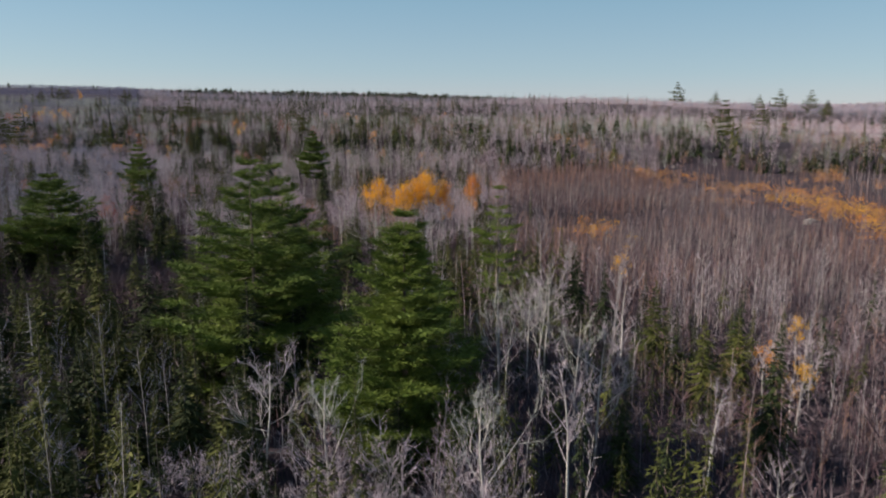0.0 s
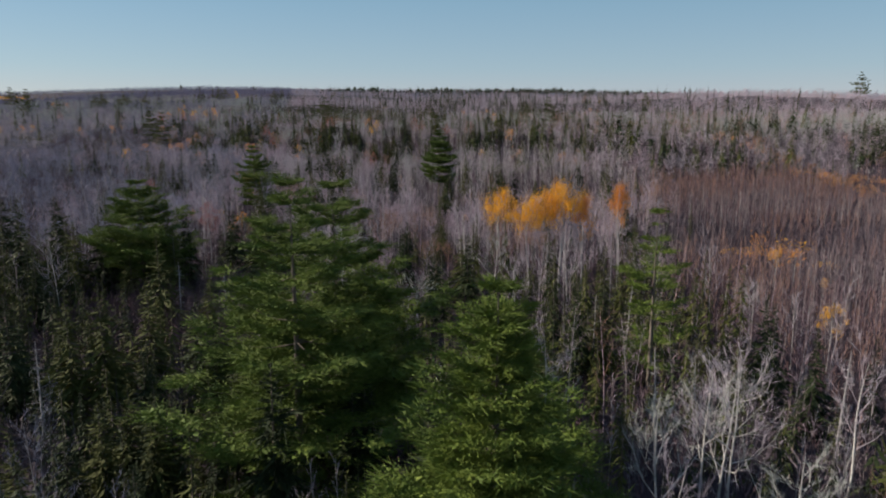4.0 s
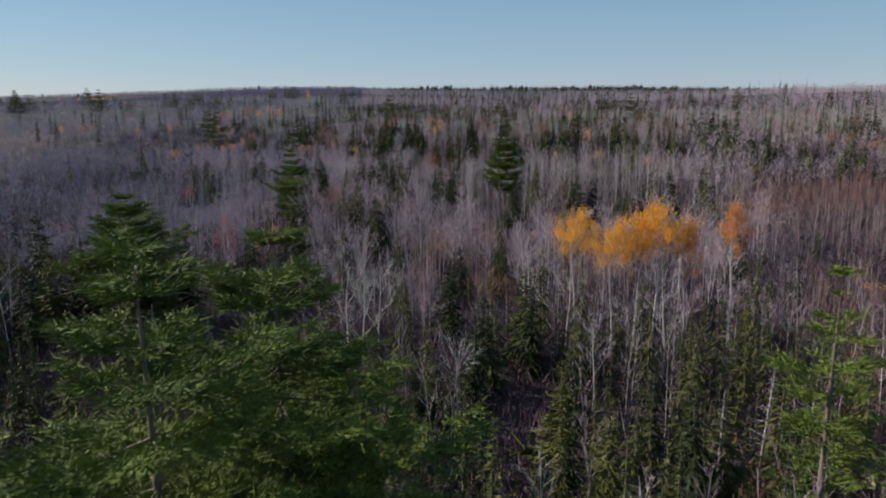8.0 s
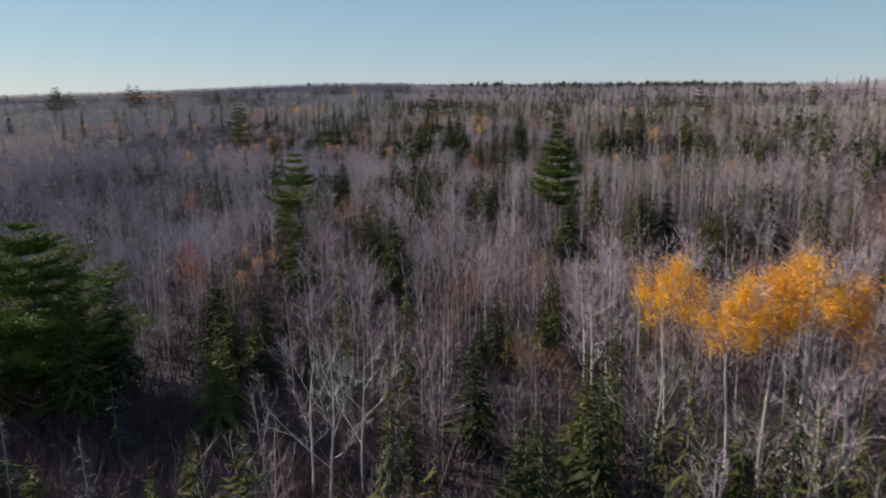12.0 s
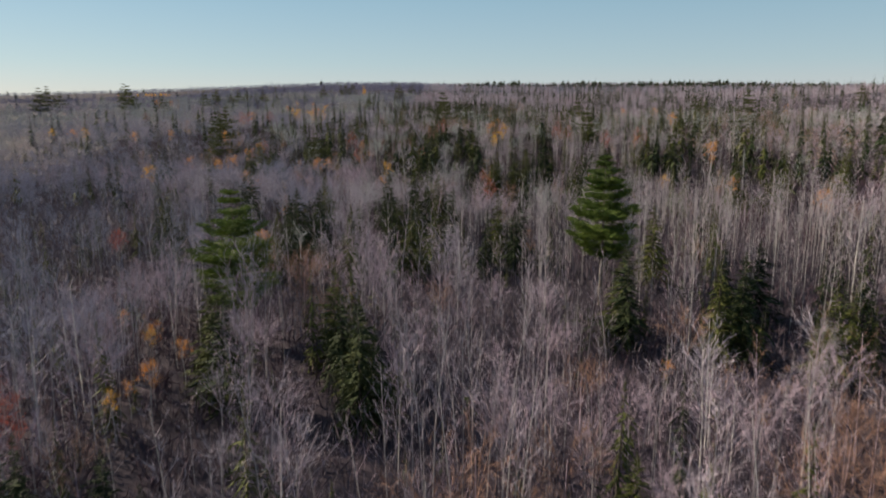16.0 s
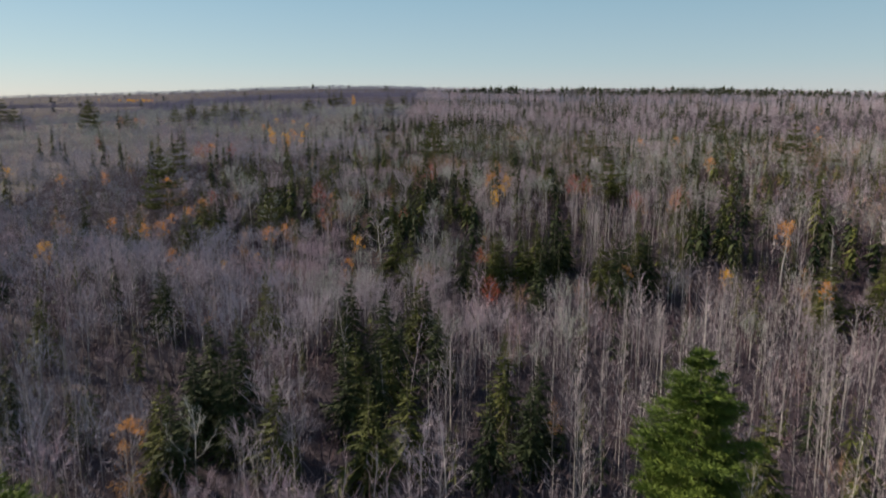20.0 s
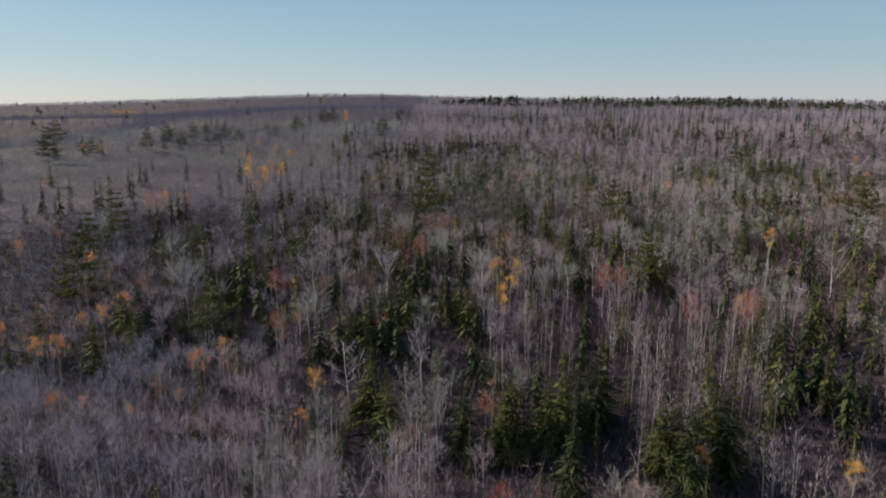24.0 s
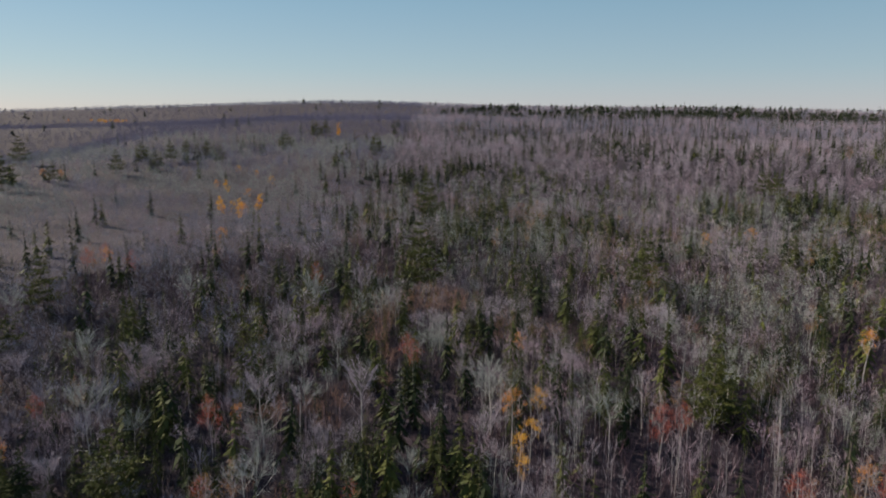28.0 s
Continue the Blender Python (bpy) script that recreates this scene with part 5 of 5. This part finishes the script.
for k, mats in ((dull, DULL), (~dull, GREEN)):
    spread_out("fir_thicket", RICH_SPRUCE, mats, xs[k], ys[k], g.uniform(0.35, 0.72, k.sum()), "crowded young firs round taller conifers", g.integers(0, 3, k.sum()))

# groves of bushy conifers on the far slope: x, y, half width, half depth, count, height
GROVES = [
    (-320, 973, 45, 70, 26, 13), (-244, 702, 17, 55, 24, 11), (-201, 704, 22, 46, 28, 11), (-174, 700, 14, 34, 10, 11),
    (-180, 901, 9, 43, 4, 16), (-147, 889, 11, 48, 5, 15), (-75, 606, 8, 29, 14, 11), (-42, 651, 17, 38, 26, 11),
    (-51, 514, 9, 28, 18, 11), (8, 831, 18, 63, 9, 14), (-23, 614, 10, 52, 10, 11), (-103, 495, 7, 35, 9, 11),
    (-125, 564, 5, 44, 8, 11), (-83, 493, 5, 32, 9, 10), (-181, 528, 6, 28, 7, 10), (-137, 705, 7, 37, 5, 11),
]
GROVES += [
    (-58, 859, 14, 57, 5, 12), (-102, 844, 14, 41, 5, 12), (-450, 636, 11, 37, 6, 14), (-448, 685, 17, 49, 10, 14),
    (-460, 768, 12, 53, 6, 14), (-499, 929, 8, 37, 4, 14), (-357, 796, 5, 65, 4, 14), (-421, 972, 10, 40, 5, 14),
    (-352, 865, 11, 65, 5, 13), (-281, 672, 15, 29, 12, 11), (-256, 652, 14, 38, 16, 11), (-625, 957, 21, 70, 6, 13),
    (-438, 555, 7, 9, 3, 15), (-459, 540, 4, 15, 3, 16), (-332, 695, 6, 17, 4, 12), (-461, 812, 11, 41, 4, 13),
]
GROVES += [
    (-208, 385, 3, 16, 8, 10), (-172, 356, 3, 13, 12, 9), (-176, 394, 3, 21, 5, 10), (-189, 393, 3, 8, 3, 9),
    (-169, 336, 3, 5, 6, 8), (-188, 346, 3, 5, 5, 8), (-159, 341, 3, 7, 8, 8), (-158, 373, 3, 7, 4, 9),
    (-189, 434, 3, 14, 3, 11), (-143, 383, 4, 8, 8, 9), (-130, 380, 3, 10, 6, 10), (-150, 416, 3, 18, 4, 10),
    (-125, 353, 4, 8, 14, 8), (-115, 356, 3, 8, 8, 9), (-110, 355, 3, 6, 6, 9), (-128, 411, 3, 17, 8, 10),
]
GROVES += [
    (-124, 440, 3, 29, 8, 10), (-101, 411, 4, 12, 8, 10), (-95, 431, 3, 18, 5, 10), (-76, 395, 3, 10, 8, 9),
    (-67, 402, 3, 14, 6, 9), (-91, 383, 4, 4, 8, 8), (-56, 427, 3, 8, 4, 10), (-129, 345, 3, 3, 6, 8), (-146, 341, 3, 6, 6, 8),
]
g = np.random.default_rng(146)
rows = np.repeat(np.array(GROVES, float), [int(v[4] * 1.3) for v in GROVES], axis=0)
ang, rad = g.uniform(0, 2 * math.pi, len(rows)), np.sqrt(g.uniform(0, 1, len(rows)))
# the groves run up the slope
reach = np.hypot(rows[:, 0] + 76, rows[:, 1] - 264)
tx, ty = (rows[:, 0] + 76) / reach, (rows[:, 1] - 264) / reach
a, b = rows[:, 2] * rad * np.cos(ang), rows[:, 3] * rad * np.sin(ang)
xs, ys = rows[:, 0] + a * ty + b * tx, rows[:, 1] - a * tx + b * ty
sizes, pick = rows[:, 5] / 14 * g.uniform(0.7, 1.15, len(rows)), g.integers(0, 3, len(rows))
dull, nigh = g.uniform(size=len(rows)) < 0.55, rows[:, 1] < 470
for k, mats in ((dull, DULL), (~dull, GREEN)):
    spread_out("conifer_grove", BUSHY_FIR, mats, xs[k & ~nigh], ys[k & ~nigh], sizes[k & ~nigh], "groves of bushy dark firs on the far slope", pick[k & ~nigh])
    spread_out("fir_grove", GROVE_FIR, mats, xs[k & nigh], ys[k & nigh], sizes[k & nigh], "groves of olive and dark firs between silver-grey hardwoods", pick[k & nigh])

# the dark belt of spruces behind the clearing
g = np.random.default_rng(143)
edge = np.array([(66, 404), (80, 396), (94, 376), (114, 345), (124, 336), (140, 318), (166, 314), (190, 309), (230, 306)], float)
f = g.uniform(0, len(edge) - 1, 150)
xs = np.interp(f, np.arange(len(edge)), edge[:, 0]) + g.uniform(-2, 9, 150)
ys = np.interp(f, np.arange(len(edge)), edge[:, 1]) + g.uniform(0, 1, 150) ** 2 * 26
m = value_noise(xs, ys, 10, 77) > 0.34
spread_out("spruce_belt", MID_SPRUCE, GREEN, xs[m], ys[m], g.uniform(0.62, 1.08, 150)[m], "dark belt of spruces along the back of a clearing", g.integers(0, 3, 150)[m])

# spires along the far ridge
xs, ys = g.uniform(-560, 620, 900), g.normal(1490, 55, 900)
m = value_noise(xs, ys, 60, 78) > 0.36 - 0.1 * smooth(-300, 0, xs)
spread_out("ridge_spruces", LAST_SPRUCE, GREEN, xs[m], ys[m], g.uniform(0.6, 1.1, 900)[m], "dark spruce spires along the far ridge", g.integers(0, 3, 900)[m])
g = np.random.default_rng(141)
stand_of_conifers([(x, y, h) for x, y, h in zip(g.uniform(-92, -38, 30), g.uniform(64, 118, 30), g.uniform(5, 10, 30))])
stand_of_conifers([(x, y, h) for x, y, h in zip(g.uniform(-44, -13, 24), g.uniform(47, 68, 24), g.uniform(5.5, 10.5, 24))])
stand_of_conifers([(x, y, h) for x, y, h in zip(g.uniform(-46, -20, 20), g.uniform(99, 128, 20), g.uniform(5, 9, 20))])
# extra conifers, added to darken a corner that lies in shade
stand_of_conifers([(x, y, h) for x, y, h in zip(g.uniform(-60, -24, 26), g.uniform(62, 96, 26), g.uniform(6, 11, 26))])
# a tall stand on the sunny side, mostly unseen, added to shade the wood beside it
stand_of_conifers([(-90, 116, 16), (-97, 122, 17), (-94, 129, 18), (-101, 133, 18), (-89, 109, 15), (-96, 140, 17), (-84, 104, 14), (-81, 124, 13), (-85, 131, 14), (-80, 116, 13), (-86, 145, 14)])
us, ds = g.uniform(46, 110, 14), g.uniform(14, 40, 14)
tall = plant_thing("spruce", spruce(22, 16, 8, 0.16, 0.04, 0, 0.34, 0.5), GREEN, "tall dark spruce in an unseen stand added to cast shade", "spruce tree", "spruces and firs")
tall.matrix_basis = on_ground(-104, 104)
for y, d, h in zip(us, ds, g.uniform(0.45, 0.62, 14)):
    copy_at(tall, -60 - 0.9 * (y - 80) - d, y, d, h)

# golden and orange birches that still hold their leaves
BIRCH_GOLD = {"trunk": BARK_GREY, "limb": BARK_GREY, "crown": TWIG_GREY, "foliage": GOLD}
BIRCH_ORANGE = {"trunk": BARK_GREY, "limb": BARK_GREY, "crown": TWIG_GREY, "foliage": ORANGE}
gold_big = plant_thing("golden_birch", leafy_tree(16, 6000, 0.26, 0.165, 0.085, 30), BIRCH_GOLD, "golden yellow birch still in leaf beside grey bare trees", "birch tree", "golden birches")
orange_big = plant_thing("orange_birch", leafy_tree(16, 4500, 0.36, 0.10, 0.085, 28), BIRCH_ORANGE, "orange leaved birch beside grey bare trees", "birch tree", "golden birches")
gold_small = plant_thing("golden_sapling", leafy_tree(8, 1000, 0.38, 0.17, 0.06, 22), BIRCH_GOLD, "small golden leaved sapling in the undergrowth", "small tree", "golden saplings")
orange_small = plant_thing("orange_sapling", leafy_tree(8, 1000, 0.38, 0.17, 0.06, 22), BIRCH_ORANGE, "small orange leaved sapling in the undergrowth", "small tree", "golden saplings")
rust_maple = plant_thing("red_maple", leafy_tree(13, 2600, 0.5, 0.17, 0.06, 44), {**BIRCH_GOLD, "trunk": BARK_GREY, "limb": BARK_GREY, "foliage": RUST}, "rust red maple still holding leaves among bare trees", "maple tree")
gold_big.matrix_basis, orange_big.matrix_basis = on_ground(-14.2, 151.0, 0, 1.2), on_ground(7.0, 165.0, 0, 1.22)
gold_small.matrix_basis, orange_small.matrix_basis = on_ground(-80, 176, 0, 0.8), on_ground(-84, 190, 1, 0.8)
rust_maple.matrix_basis = on_ground(-78.2, 163.3)
for i, (x, y, h) in enumerate(GOLDS[1:-1]):
    copy_at(orange_big if i == 3 else gold_big, x, y, i * 1.7, h / 16)
tan_small = plant_thing("tan_sapling", leafy_tree(8, 900, 0.5, 0.16, 0.055, 28, 7), {**BIRCH_GOLD, "foliage": TAN}, "small tree with thin tan orange leaves", "small tree", "golden saplings")
tan_small.matrix_basis = on_ground(-96, 196, 2, 0.8)
far_gold = plant_thing("golden_birch", leafy_tree(10, 1300, 0.72, 0.2, 0.22, 24, 9), BIRCH_GOLD, "full golden birch on the far slope", "birch tree", "golden birches")
far_gold.matrix_basis = on_ground(-447, 888, 1, 1.3)
for i, (x, y) in enumerate([(-296, 526), (-288, 530), (-288, 544), (-284, 524), (-339, 583)]):
    copy_at(far_gold, x, y, i * 1.4, 1.08 - 0.05 * i)
for places, kinds in ((GOLD_TREES, (gold_small, gold_small, orange_small)), (ORANGE_TREES, (orange_small, tan_small, orange_small)), (TAN_TREES, (tan_small,))):
    for i, (x, y, h) in enumerate(places):
        copy_at(kinds[i % len(kinds)], x, y, i * 1.3, h / 8)
for i, (x, y, h) in enumerate(RUSTS):
    copy_at(rust_maple, x, y, i * 1.9, h / 13)

# pale bare birches
birch = [plant_thing("bare_birch", bare_tree(13, 0.32, 8, 0.24, 1.0, 5, 11, 0.0085, 0.028, 61), {"trunk": BARK_PALE, "limb": BARK_PALE, "crown": LICHEN}, "pale leafless birch with spreading lichened limbs", "birch tree", "bare birches"),
         plant_thing("bare_birch", bare_tree(13, 0.25, 9, 0.28, 0.8, 5, 11, 0.0085, 0.028, 62), {"trunk": BARK_PALE, "limb": BARK_PALE, "crown": TWIG_GREY}, "pale leafless birch with wide forked limbs", "birch tree", "bare birches"),
         plant_thing("bare_birch", bare_tree(13, 0.38, 7, 0.20, 1.4, 5, 11, 0.0085, 0.028, 63), {"trunk": BARK_PALE, "limb": TWIG_GREY, "crown": TWIG_GREY}, "grey leafless birch with ascending limbs", "birch tree", "bare birches")]
for i, (x, y) in enumerate([(3, 48), (14, 60), (10, 51)]):
    birch[i].matrix_basis = on_ground(x, y, i)
for i, (x, y, h) in enumerate(BIRCHES):
    copy_at(birch[i % 3], x, y, i * 2.3, h / 13)

# wide silver-grey hardwoods on the slope
SILVERS = [
    (-192.9, 360.2, 13.3), (-185, 365.5, 10.2), (-207, 356.2, 9.4), (-175.3, 345.7, 14.2), (-167.5, 347.4, 8.7), (-152.8, 362.8, 11.3),
    (-143.8, 350.6, 9), (-144.9, 365.4, 8.6), (-134.6, 367.7, 13.2), (-168.2, 404.9, 14.6), (-205.2, 404.6, 12.8), (-167.6, 427.7, 12.6),
    (-153.6, 413.7, 9.8), (-115.2, 382.3, 8.7), (-110.3, 367.6, 7.5), (-160.6, 335.6, 9.2), (-137.7, 341.1, 10.4), (-170.8, 333.2, 9.6),
    (-118.1, 352.5, 7.2), (-238.7, 378.9, 11.4), (-156.7, 348.3, 8.1),
]
silver = [plant_thing("bare_maple", round_tree(11, 18, 620, 0.045, 0.007, 0.4), {"trunk": BARK_GREY, "crown": LICHEN}, "wide silver-grey leafless hardwood between dark firs", "maple tree", "silver hardwoods"),
          plant_thing("bare_maple", round_tree(11, 18, 620, 0.045, 0.007, 0.36), {"trunk": BARK_GREY, "crown": TWIG_GREY}, "wide grey leafless hardwood between dark firs", "maple tree", "silver hardwoods")]
for i, (x, y, h) in enumerate(SILVERS):
    if i < 2:
        silver[i].matrix_basis = on_ground(x, y, i, h / 11)
    else:
        copy_at(silver[i % 3 == 2], x, y, i * 1.7, h / 11)

# standing dead conifers
snag = plant_thing("dead_spruce", dead_conifer(11), {"trunk": BARK_GREY, "crown": BARK_GREY}, "grey standing dead spruce with broken arms", "dead tree", "dead spruces")
snag.matrix_basis = on_ground(*SNAGS[0][:2], 0, SNAGS[0][2] / 11)
for i, (x, y, h) in enumerate(SNAGS[1:]):
    copy_at(snag, x, y, i * 1.7, h / 11, (0.04 * math.sin(i * 3), 0.05 * math.cos(i * 2)))

# far golden trees on the opposite hillside
g = np.random.default_rng(151)
for i in range(14):
    x, y = -985 + g.normal(0, 30), 1095 + g.normal(0, 16)
    copy_at((gold_big, orange_big)[i % 3 == 0], float(x), float(y), i, 0.8)

# pale boulder in the clearing
bm = bmesh.new()
bmesh.ops.create_icosphere(bm, subdivisions=3, radius=1.0)
for v in bm.verts:
    v.co *= 1 + 0.25 * noise.noise(v.co * 1.3) + 0.08 * noise.noise(v.co * 4)
    v.co = Vector((v.co.x * 2.2, v.co.y * 1.7, v.co.z * 1.3))
me = bpy.data.meshes.new("boulder")
bm.to_mesh(me)
bm.free()
me.materials.append(STONE)
boulder = tagged(new("boulder", me), "pale grey granite boulder in a brushy clearing", "boulder")
boulder.matrix_basis = Matrix.Translation((107.3, 204.2, float(ground_at(107.3, 204.2)) + 0.5))
